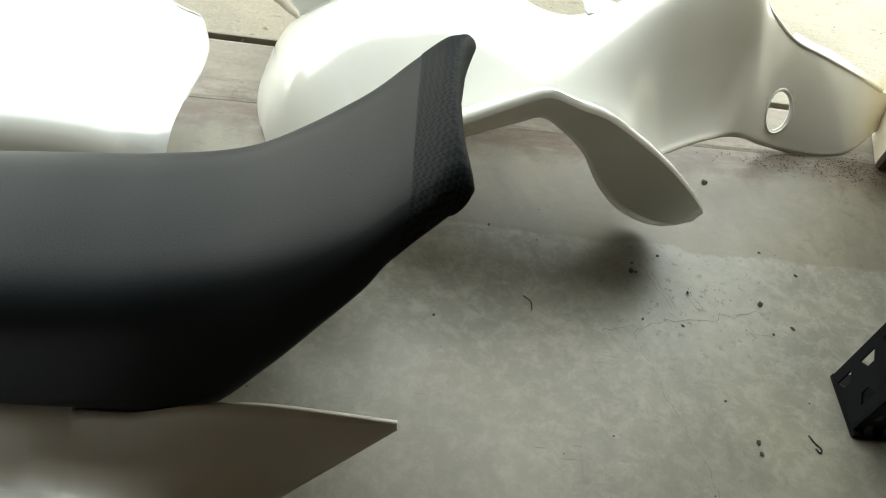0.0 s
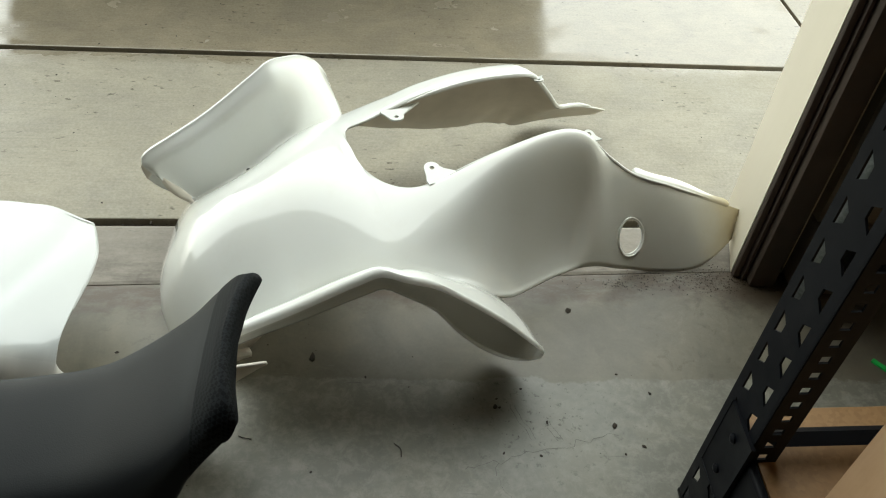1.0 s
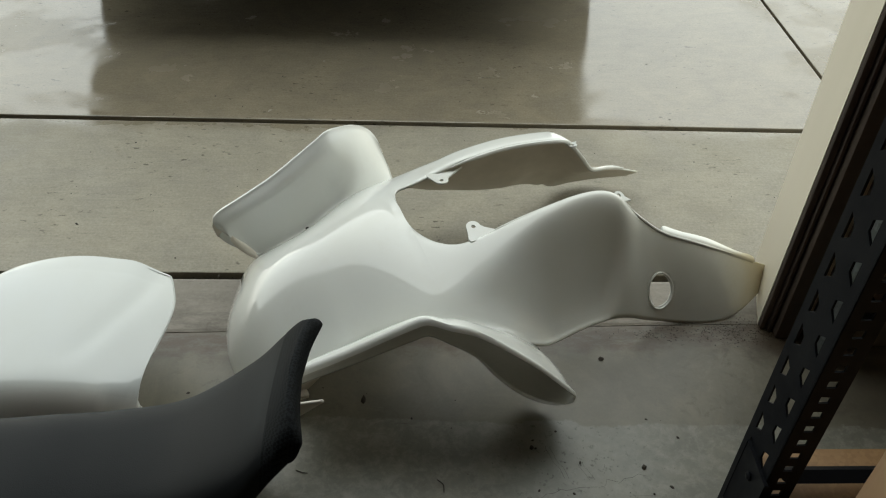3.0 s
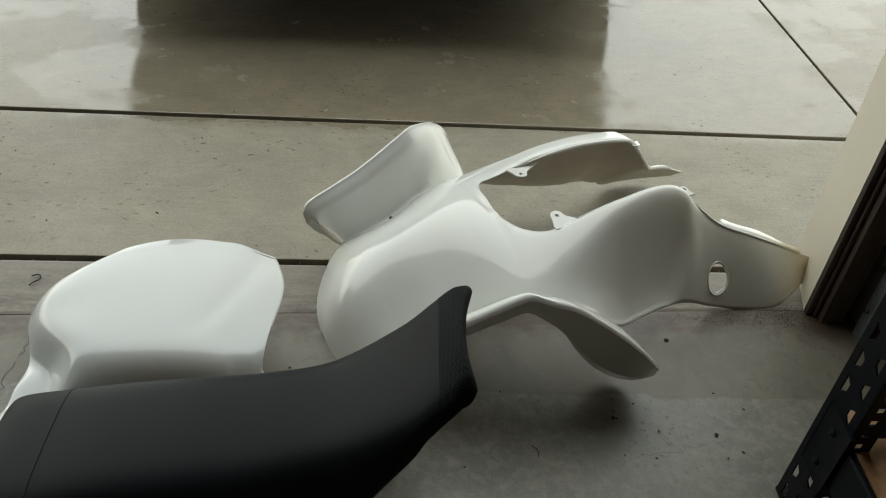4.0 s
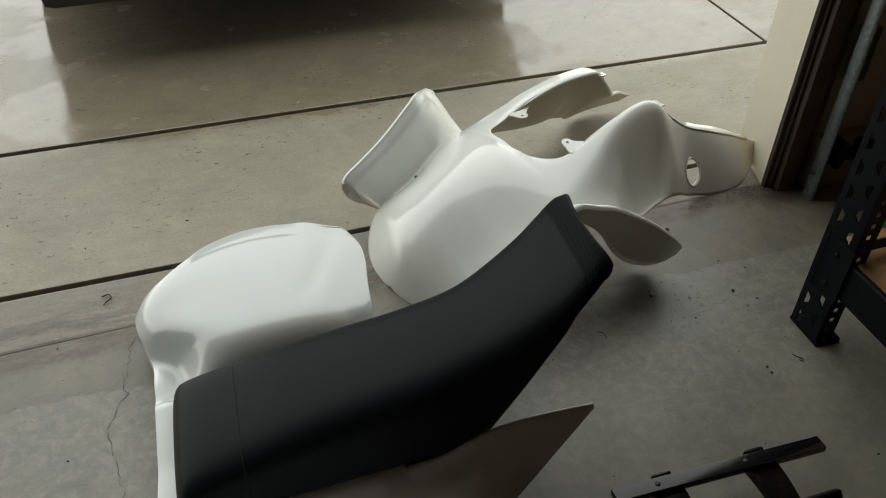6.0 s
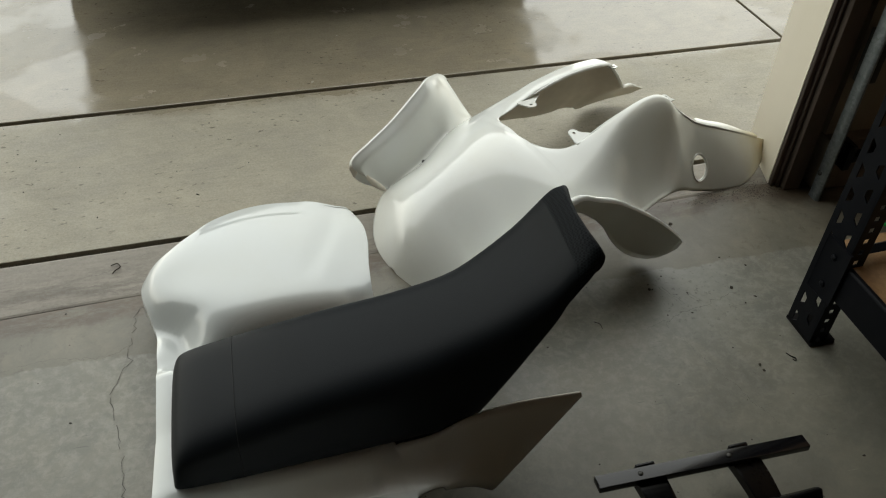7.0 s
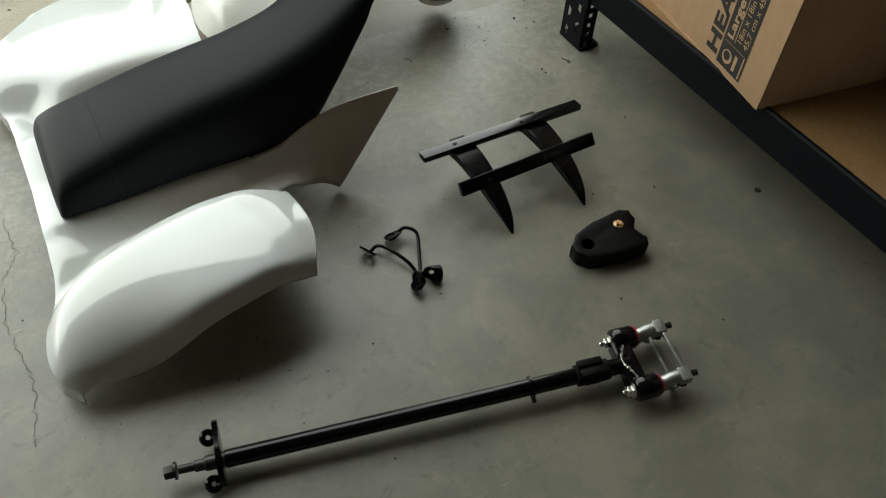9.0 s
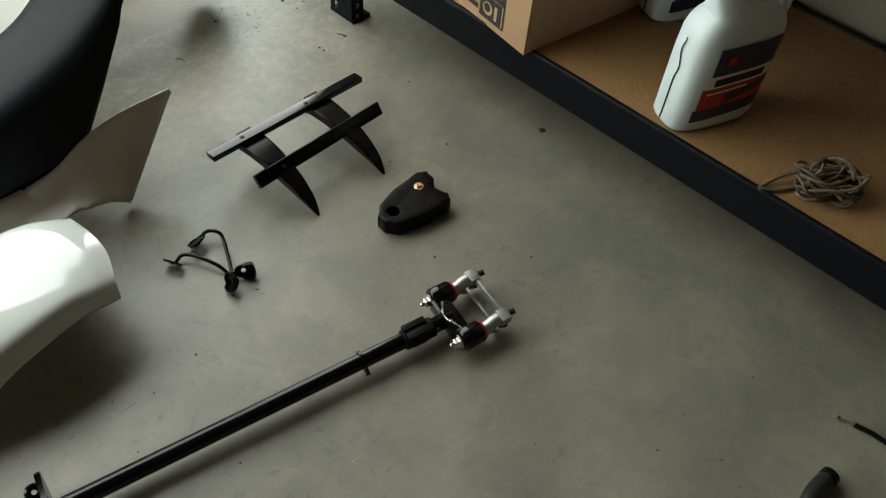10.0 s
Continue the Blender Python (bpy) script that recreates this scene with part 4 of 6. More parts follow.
def rear_body():
    top = thing("rear_fender", "glossy white fibreglass quad bike rear fender set on the garage floor", "vehicle fairing", pose(0, -0.475, 0.0))
    bm = bmesh.new()
    half = [0.392 * i / 40 for i in range(41)] + [0.394 + 0.04 * (i / 16) for i in range(17)]
    qs = [-q for q in half[:0:-1]] + half
    ss = [0.5 - 0.5 * math.cos(math.pi * i / 60) for i in range(61)]
    rows = [[rear_point(s, q) for q in qs] for s in ss]
    # curled edges at the rear and the front
    curl = [Vector((p.x - 0.004, p.y, max(0.004, p.z - 0.03))) for p in rows[0]]
    skirt = [curl] + rows
    full = []
    for i, r in enumerate(skirt):
        s = ss[max(0, min(60, i - 1))]
        deep = 0.045 * math.exp(-(s / 0.25) ** 2) + 0.03 * (1 - s) ** 1.5 + 0.001
        tuck = 0.01 * (1 - s) + 0.001
        flap = 0.007 + 0.011 * math.exp(-((s - 0.2) / 0.12) ** 2)
        lo = [Vector((r[0].x, r[0].y + tuck, max(0.004, r[0].z - flap)))]
        hi = [Vector((r[-1].x, r[-1].y - tuck, r[-1].z - deep))]
        full.append(lo + r + hi)
    grid(bm, full)
    # pointed side panels run on from the deck, under the edge of the seat
    last = rows[-1]
    for side in (1, -1):
        cols = [p for p in last if 0.108 < side * p.y < (0.18 if side > 0 else 0.2)]
        cols.sort(key=lambda p: abs(p.y))
        n, ahead = len(cols) - 1, [cols]
        low = [(0.0, cols[-1].x, abs(cols[-1].y), cols[-1].z)] + P_LOW
        for i in range(1, 49):
            f = i / 48
            if f < 0.7:
                lx, lq, lz = smoothkeys(low, f)
            else:
                r = (f - 0.7) / 0.3
                lx, lq, lz = -0.869 + 0.142 * r, 0.176 - 0.034 * r, 0.008 + 0.163 * r
            tx = -1.016 + 0.289 * f
            tq, tz = 0.112 + 0.026 * f, val(P_TOP, tx)
            row = []
            for k, c in enumerate(cols):
                g = k / n
                deck = c.z - (cols[0].z + (cols[-1].z - cols[0].z) * g)
                z = tz + (lz - tz) * g ** 0.9 + deck * (0.5 + 0.5 * math.cos(math.pi * min(1.0, f / 0.6)))
                # the far panel stands a little higher
                z += 0.017 * ease(f, 0.2, 1.0) if side > 0 else 0.0
                row.append(Vector((tx + (lx - tx) * g, side * (tq + (lq - tq) * g ** 1.25), z)))
            ahead.append(row)
        grid(bm, ahead, flip=side < 0)
    bmesh.ops.remove_doubles(bm, verts=bm.verts, dist=0.0006)
    soft = [v for v in bm.verts if -1.05 < v.co.x < -0.95 and 0.1 < abs(v.co.y) < 0.19 and not v.is_boundary]
    rim = [v for v in bm.verts if v.is_boundary and -1.03 < v.co.x < -0.95 and 0.17 < abs(v.co.y) < 0.235]
    for i in range(14):
        bmesh.ops.smooth_vert(bm, verts=soft + (rim if i < 4 else []), factor=0.5, use_axis_x=True, use_axis_y=True, use_axis_z=True)
    bmesh.ops.recalc_face_normals(bm, faces=bm.faces)
    outward(bm)
    shell(part("body", bm, [M_WHITE, M_RAW], top), 0.004, -1.0, 1)
    # thickened front lip of each fender
    for side in (1, -1):
        bm = bmesh.new()
        lip = [Vector((p.x - 0.001, p.y, p.z - 0.0028)) for p in last if side * p.y > 0.25]
        if side < 0:
            lip.reverse()
        rod(bm, lip, [0.0015 + 0.0018 * min(1, i / 5, (len(lip) - 1 - i) / 5) for i in range(len(lip))], 8)
        part("fender_lip", bm, M_WHITE, top, "rounded front lip of the fender")
    return top


# ---- seat ----
S_TOP = [(0, -1.352, 0.098), (0.35, -1.347, 0.13), (1, -1.325, 0.158), (2, -1.25, 0.182), (3, -1.16, 0.206), (4, -1.067, 0.224), (5, -0.972, 0.241),
         (6, -0.877, 0.274), (7, -0.79, 0.338), (8, -0.746, 0.387), (8.6, -0.722, 0.411), (9, -0.707, 0.419)]
S_LOW = [(0, -1.352, 0.09), (1, -1.34, 0.086), (2, -1.25, 0.086), (3, -1.16, 0.09), (4, -1.067, 0.093), (5, -0.985, 0.096), (6, -0.895, 0.104),
         (6.5, -0.84, 0.176), (7, -0.797, 0.244), (7.5, -0.767, 0.292), (8, -0.754, 0.32), (8.5, -0.734, 0.354), (9, -0.716, 0.376)]
S_WB = [(0, 0.082), (0.12, 0.1), (0.35, 0.115), (1, 0.128), (3, 0.13), (5, 0.127), (6, 0.12), (7, 0.106), (8, 0.097), (8.6, 0.095), (9, 0.09)]
S_WT = [(0, 0.066), (0.12, 0.083), (0.4, 0.096), (1, 0.105), (3, 0.1), (5, 0.096), (6, 0.092), (7, 0.09), (8, 0.087), (8.6, 0.085), (9, 0.08)]


def seat_ring(s, n=56, grow=0.0):
    t, b = smoothkeys(S_TOP, s), smoothkeys(S_LOW, s)
    wb, wt = val(S_WB, s) + grow, val(S_WT, s) + grow
    pts = []
    for i in range(n):
        a = 2 * math.pi * i / n - math.pi / 2
        c, q = math.cos(a), math.sin(a)
        h = 0.5 + 0.5 * math.copysign(abs(q) ** 0.45, q)
        lat = math.copysign(abs(c) ** 0.36, c) * (wb + (wt - wb) * h)
        crown = grow + 0.006 * (1 - (lat / wt) ** 2) if h > 0.9 else 0.0
        # the nose is hollowed to fit round the tank
        back = 0.016 * max(0.0, (s - 7.6) / 1.4) ** 2 * (1 - (lat / max(wb, wt)) ** 2)
        pts.append(Vector((b[0] + (t[0] - b[0]) * h - back, lat, b[1] + (t[1] - b[1]) * h + crown)))
    return pts


def seat():
    top = thing("quad_seat", "long black vinyl quad bike seat lying on the white fender", "vehicle seat", pose(0, -0.477, 0.0))
    bm = bmesh.new()
    ss = [8.2 * (i / 90) for i in range(91)]
    vs = grid(bm, [seat_ring(s) for s in ss], closed=True)
    bm.faces.new(vs[0])
    bmesh.ops.recalc_face_normals(bm, faces=bm.faces)
    part("cover", bm, M_VINYL, top)
    bm = bmesh.new()
    rings = [seat_ring(8.12 + 0.88 * i / 14, grow=0.0006) for i in range(15)]
    mid = sum(rings[-1], Vector()) / len(rings[-1])
    for i in range(1, 7):
        a = math.pi / 2 * i / 6.5
        rings.append([Vector((p.x + 0.011 * math.sin(a), p.y * (1 - 0.06 * (1 - math.cos(a))), mid.z + (p.z - mid.z) * math.cos(a) + 0.004 * math.sin(a))) for p in rings[14]])
    vs = grid(bm, rings, closed=True)
    bm.faces.new(vs[-1])
    bmesh.ops.recalc_face_normals(bm, faces=bm.faces)
    part("nose_panel", bm, M_GRIP, top, "embossed gripper vinyl on the nose")
    bm = bmesh.new()
    rows = []
    for x, lo, hi in ((-1.3, 0.075, 0.1), (-1.0, 0.072, 0.112), (-0.93, 0.07, 0.115)):
        rows.append([Vector((x, q, z)) for q, z in ((-0.1, lo), (0.1, lo), (0.103, (lo + hi) / 2), (0.1, hi), (-0.1, hi), (-0.103, (lo + hi) / 2))])
    vs = grid(bm, rows, closed=True)
    bm.faces.new(vs[0][::-1])
    bm.faces.new(vs[-1])
    bmesh.ops.recalc_face_normals(bm, faces=bm.faces)
    part("seat_pan", bm, M_RUBBER, top, "black plastic seat pan")
    bm = bmesh.new()
    ring = seat_ring(2.05, 112, 0.0004)
    rod(bm, ring[14:99], 0.0005, 6)
    part("seam", bm, M_THREAD, top, "stitched cross seam")
    return top


front_body()
rear_body()
seat()

# ---- steel shelving rack ----
RACK = pose(-0.19, -0.405, 0, 0, 0, 1.6)
PITCH = 0.05


def perforated(bm, holes, place):
    """A sheet of cells, each a rectangle round one four-cornered hole; place maps (a, z) into space."""
    for (a0, z0, a1, z1), hole in holes:
        out = [(a0, z0), (a1, z0), (a1, z1), (a0, z1)]
        o = [bm.verts.new(place(*p)) for p in out]
        h = [bm.verts.new(place(*p)) for p in hole]
        for i in range(4):
            bm.faces.new((o[i], o[(i + 1) % 4], h[(i + 1) % 4], h[i]))


def rack_post(parent, x, y, sx, sy, height=1.83):
    """An angle post: a broad face with staggered keyholes along y and a narrow face with square holes along x."""
    bm = bmesh.new()
    cells = []
    n = int(height / PITCH)
    for k in range(n):
        for col, shift in ((0, 0.0), (1, 0.5)):
            z0 = (k + shift) * PITCH
            if z0 + PITCH > height:
                continue
            a0 = 0.004 + 0.032 * col
            z1 = z0 + PITCH
            if col == 0:
                hole = [(a0 + 0.009, z0 + 0.009), (a0 + 0.021, z0 + 0.019), (a0 + 0.021, z0 + 0.032), (a0 + 0.009, z0 + 0.041)]
            else:
                hole = [(a0 + 0.009, z0 + 0.019), (a0 + 0.021, z0 + 0.01), (a0 + 0.021, z0 + 0.041), (a0 + 0.009, z0 + 0.032)]
            cells.append(((a0, z0, a0 + 0.032, z1), hole))
    face = lambda a, z: Vector((x, y - sy * a, z))
    perforated(bm, cells, face)
    for a0, a1, z0, z1 in ((0.0, 0.004, 0, height), (0.068, 0.072, 0, height), (0.036, 0.068, 0, PITCH / 2)):
        vs = [bm.verts.new(face(*p)) for p in ((a0, z0), (a1, z0), (a1, z1), (a0, z1))]
        bm.faces.new(vs)
    side = lambda a, z: Vector((x + sx * a, y - sy * 0.072, z))
    cells = []
    for k in range(int(height / 0.025)):
        z0 = k * 0.025
        cells.append(((0.0, z0, 0.036, z0 + 0.025), [(0.012, z0 + 0.007), (0.023, z0 + 0.007), (0.023, z0 + 0.018), (0.012, z0 + 0.018)]))
    perforated(bm, cells, side)
    bmesh.ops.remove_doubles(bm, verts=bm.verts, dist=0.0002)
    bmesh.ops.recalc_face_normals(bm, faces=bm.faces)
    p = shell(part("post", bm, M_POWDER, parent, "punched black angle post", smooth=False), 0.0025, 0.0)
    bm = bmesh.new()
    box(bm, (min(x, x + sx * 0.05) - 0.002, min(y, y - sy * 0.078) - 0.002, 0.0), (max(x, x + sx * 0.05) + 0.002, max(y, y - sy * 0.078) + 0.002, 0.008), bevel=0.002)
    part("foot", bm, M_RUBBER, p, "black plastic foot")
    return p


def shelving():
    r = thing("shelving_rack", "black steel shelving rack with punched posts and a particle board shelf", "shelving rack", RACK)
    length, depth = 1.86, 0.56
    for x, sx in ((0.0, 1), (depth, -1)):
        rack_post(r, x, 0.0, sx, 1)
        rack_post(r, x, -length, sx, -1)
    for x, s in ((0.0, 1), (depth, -1)):
        bm = bmesh.new()
        prof = [(0.002, 0.126), (0.002, 0.2), (0.004, 0.205), (0.012, 0.205), (0.014, 0.2), (0.014, 0.183), (0.05, 0.183), (0.05, 0.14), (0.044, 0.126)]
        rows = [[Vector((x + s * a, y, z)) for a, z in prof] for y in (-0.076, -0.6, -1.2, -length + 0.076)]
        vs = grid(bm, rows, closed=True)
        bm.faces.new(vs[0][::-1])
        bm.faces.new(vs[-1])
        bmesh.ops.recalc_face_normals(bm, faces=bm.faces)
        b = part("beam", bm, M_POWDER, r, "scuffed black steel shelf beam", smooth=False)
        v = b.modifiers.new("soft", "BEVEL")
        v.width, v.segments = 0.002, 2
        for y in (-0.045, -length + 0.045):
            bm = bmesh.new()
            box(bm, (x - s * 0.001, y - 0.034, 0.112), (x - s * 0.004, y + 0.03, 0.236), bevel=0.001)
            e = part("end_plate", bm, M_POWDER, r, "riveted beam end plate")
            for z in (0.14, 0.205):
                bm = bmesh.new()
                turned(bm, [(0.006, 0), (0.006, 0.002), (0.003, 0.004)], along((x - s * 0.004, y, z), (x - s * 0.02, y, z)), 10)
                part("rivet", bm, M_POWDER, e)
    bm = bmesh.new()
    box(bm, (0.0155, -length + 0.01, 0.184), (depth - 0.0155, -0.004, 0.201), bevel=0.0015)
    part("shelf_board", bm, M_BOARD, r, "stained brown particle board shelf")
    for y in (-0.055, -length + 0.055):
        for (x0, z0, x1, z1) in ((0.03, 0.222, depth - 0.03, 0.222), (0.03, 0.62, depth - 0.03, 1.0), (0.03, 1.5, depth - 0.03, 1.5)):
            bm = bmesh.new()
            rod(bm, [(x0, y, z0), (x1, y, z1)], 0.014, 4, squash=0.6)
            part("brace", bm, M_POWDER, r, "black steel side brace", smooth=False)
    return r


# ---- writing ----
def lettering(text, size, stretch=1.0, bold=0.0):
    """The flat mesh of a word in the built-in font, baseline on x, from the origin."""
    c = bpy.data.curves.new("letters", "FONT")
    c.body, c.size, c.offset, c.resolution_u = text, size, bold, 3
    ob = new("letters", c)
    bpy.context.view_layer.update()
    me = bpy.data.meshes.new_from_object(ob.evaluated_get(bpy.context.evaluated_depsgraph_get()))
    bpy.data.objects.remove(ob)
    bpy.data.curves.remove(c)
    bm = bmesh.new()
    bm.from_mesh(me)
    bpy.data.meshes.remove(me)
    for v in bm.verts:
        v.co.x *= stretch
    return bm


def carton():
    """A moving box: s runs along the printed face, z up; text reads upwards."""
    d = Vector((-0.188, -0.974, 0)) - Vector((-0.125, -0.531, 0))
    ang = math.degrees(math.atan2(d.y, d.x))
    b = thing("cardboard_box", "large brown cardboard moving box with black print, standing on the shelf", "cardboard box", pose(-0.125, -0.531, 0.2015, 0, 0, ang))
    w, dp, h, t = 0.457, 0.457, 0.61, 0.004
    # local x along the printed face, local y into the rack
    for lo, hi in (((0, 0, 0), (w, t, h)), ((0, dp - t, 0), (w, dp, h)), ((0, t + 0.0005, 0.001), (t, dp - t - 0.0005, h)), ((w - t, t + 0.0005, 0.001), (w, dp - t - 0.0005, h))):
        bm = bmesh.new()
        box(bm, lo, hi, bevel=0.0014)
        part("side_wall", bm, M_CARD, b)
    for (x0, x1, y0, y1, z, nm) in ((0.001, w - 0.001, 0.001, dp / 2 - 0.001, h + 0.0045, "top_flap"), (0.001, w - 0.001, dp / 2 + 0.001, dp - 0.001, h + 0.0045, "top_flap")):
        bm = bmesh.new()
        box(bm, (x0, y0, z - 0.004), (x1, y1, z), bevel=0.001)
        part(nm, bm, M_CARD, b)
    bm = bmesh.new()
    plate(bm, [(-0.006, -0.004), (0.012, -0.006), (0.2, -0.005), (0.33, -0.001), (0.33, 0.002), (0.0, 0.002)], 0.004)
    part("bottom_flap", bm, M_CARD, b, "bent bottom flap edge")

    def put(name, bm, s, z, mat, lift, label=""):
        m = Matrix.Translation((s, -lift, z)) @ Matrix(((0, -1, 0, 0), (0, 0, -1, 0), (1, 0, 0, 0), (0, 0, 0, 1)))
        for v in bm.verts:
            p = v.co.copy()
            v.co = Vector((s - p.y, -lift, z + p.x))
        bmesh.ops.recalc_face_normals(bm, faces=bm.faces)
        for f in bm.faces:
            if f.normal.y > 0:
                f.normal_flip()
        return part(name, bm, mat, b, label, smooth=False)

    def quad(x0, y0, x1, y1):
        q = bmesh.new()
        q.faces.new([q.verts.new(p) for p in ((x0, y0, 0), (x1, y0, 0), (x1, y1, 0), (x0, y1, 0))])
        return q

    put("heading", lettering("HEAVY", 0.0455, 1.43, 0.0017), 0.313, 0.02, M_INK, 0.0008, "bold black heading")
    put("heading", lettering("DUTY", 0.0455, 1.43, 0.0017), 0.313, 0.246, M_INK, 0.0008, "bold black heading")
    put("print_panel", quad(0, -0.073, 0.585, 0.0), 0.319, 0.014, M_INK, 0.0006, "black printed panel")
    put("size_name", lettering("Large", 0.025, 1.45, 0.0006), 0.3425, 0.072, M_KRAFT, 0.0011, "knocked-out lettering")
    put("underline", quad(0, -0.0008, 0.112, 0.0008), 0.3495, 0.072, M_KRAFT, 0.0011)
    put("size_inches", lettering("18in x 18in x 24in", 0.0185, 1.08), 0.3665, 0.076, M_KRAFT, 0.0011, "knocked-out lettering")
    put("size_metric", lettering("45,7 cm x 45,7 cm x 60,9 cm", 0.0185, 1.08), 0.3845, 0.076, M_KRAFT, 0.0011, "knocked-out lettering")
    put("rule", quad(0, -0.06, 0.0008, 0.0), 0.325, 0.064, M_KRAFT, 0.0011)
    q = bmesh.new()
    bmesh.ops.create_circle(q, cap_ends=True, segments=24, radius=0.014)
    put("emblem", q, 0.343, 0.038, M_KRAFT, 0.0011, "round printed emblem")
    q = bmesh.new()
    bmesh.ops.create_circle(q, cap_ends=True, segments=20, radius=0.0095)
    put("emblem_core", q, 0.342, 0.04, M_INK, 0.0014)
    put("emblem_bar", quad(0, -0.004, 0.03, 0.004), 0.367, 0.023, M_KRAFT, 0.0011)
    put("small_print", quad(0, -0.0015, 0.045, 0.0015), 0.386, 0.018, M_KRAFT, 0.0011, "illegible small print")
    return b


# ---- oil jug ----
def jug(at, label):
    j = thing("oil_jug", label, "oil jug", at, group="oil jugs on the shelf")
    bm = bmesh.new()
    L, D = 0.09, 0.046
    prof = [(0.0, 0.86), (0.004, 0.95), (0.012, 1.0), (0.09, 1.0), (0.15, 0.995), (0.185, 0.97), (0.2, 0.92), (0.212, 0.84), (0.222, 0.72)]
    rows = []
    for z, k in prof:
        row = []
        for i in range(48):
            a = 2 * math.pi * i / 48
            c, q = math.cos(a), math.sin(a)
            row.append(Vector((L * k * math.copysign(abs(c) ** 0.55, c), D * k * math.copysign(abs(q) ** 0.55, q), z)))
        rows.append(row)
    # shoulder sweeping to the neck at one end
    for t in (0.25, 0.5, 0.75, 1.0):
        row = []
        for p in rows[8]:
            q = Vector((-0.052 + 0.02 * math.cos(math.atan2(p.y, p.x)), 0.02 * math.sin(math.atan2(p.y, p.x)), 0.272))
            e = p.lerp(q, t)
            e.z = p.z + (0.272 - p.z) * t ** (1.2 if p.x < 0 else 0.75)
            row.append(e)
        rows.append(row)
    vs = grid(bm, rows, closed=True)
    bm.faces.new(vs[0][::-1])
    bm.faces.new(vs[-1])
    bmesh.ops.recalc_face_normals(bm, faces=bm.faces)
    part("bottle", bm, M_HDPE, j, "off-white blow-moulded plastic")
    bm = bmesh.new()
    rod(bm, curve_pts([(-0.035, 0, 0.262), (0.0, 0, 0.276), (0.045, 0, 0.276), (0.075, 0, 0.255), (0.084, 0, 0.22), (0.08, 0, 0.18)], 22), 0.0145, 14)
    part("handle", bm, M_HDPE, j, "moulded carrying handle")
    bm = bmesh.new()
    turned(bm, [(0.022, 0.0), (0.023, 0.002), (0.023, 0.022), (0.021, 0.025)], pose(-0.052, 0, 0.27), 28)
    part("cap", bm, M_CAP, j, "red screw cap")
    bm = bmesh.new()
    wob = [(-0.0912, 0.004 * math.sin(z * 90) if 0.1 < z < 0.17 else 0.0, z) for z in [0.012 + 0.008 * i for i in range(22)]]
    rod(bm, wob, 0.0011, 6)
    part("mould_seam", bm, M_DARKBOLT, j, "grey vertical sight line")

    def wrap(name, x0, x1, z0, z1, mat, lift, skew=0.0, label=""):
        q = bmesh.new()
        rows = []
        for z in (z0, z1):
            row = []
            for i in range(17):
                x = x0 + (x1 - x0) * i / 16
                y = -D * max(0.0, 1 - abs(x / L) ** (2 / 0.55)) ** 0.275 - lift
                row.append((x, y, z + skew * (i / 16)))
            rows.append(row)
        grid(q, rows)
        return part(name, q, mat, j, label)

    wrap("label_top", -0.052, 0.074, 0.122, 0.176, M_NAVY, 0.0008, 0.006, "dark blue label panel")
    wrap("label_emblem", -0.032, -0.016, 0.142, 0.16, M_LRED, 0.0014, 0.0, "small red emblem")
    wrap("label_band", -0.058, 0.074, 0.096, 0.122, M_LWHITE, 0.0008, 0.006, "white band with the name as a black bar")
    wrap("name_bar", -0.042, 0.056, 0.101, 0.116, M_INK, 0.0014, 0.006)
    wrap("label_lower", -0.06, 0.074, 0.05, 0.096, M_LRED, 0.0008, 0.006, "red label panel")
    wrap("label_foot", -0.064, 0.074, 0.026, 0.052, M_NAVY, 0.001, 0.01, "dark blue label panel")
    wrap("label_stripe", -0.05, 0.03, 0.084, 0.0875, M_LWHITE, 0.0014, 0.005)
    wrap("label_sweep", -0.01, 0.074, 0.06, 0.08, M_NAVY, 0.0013, 0.022, "dark blue label sweep")
    return j


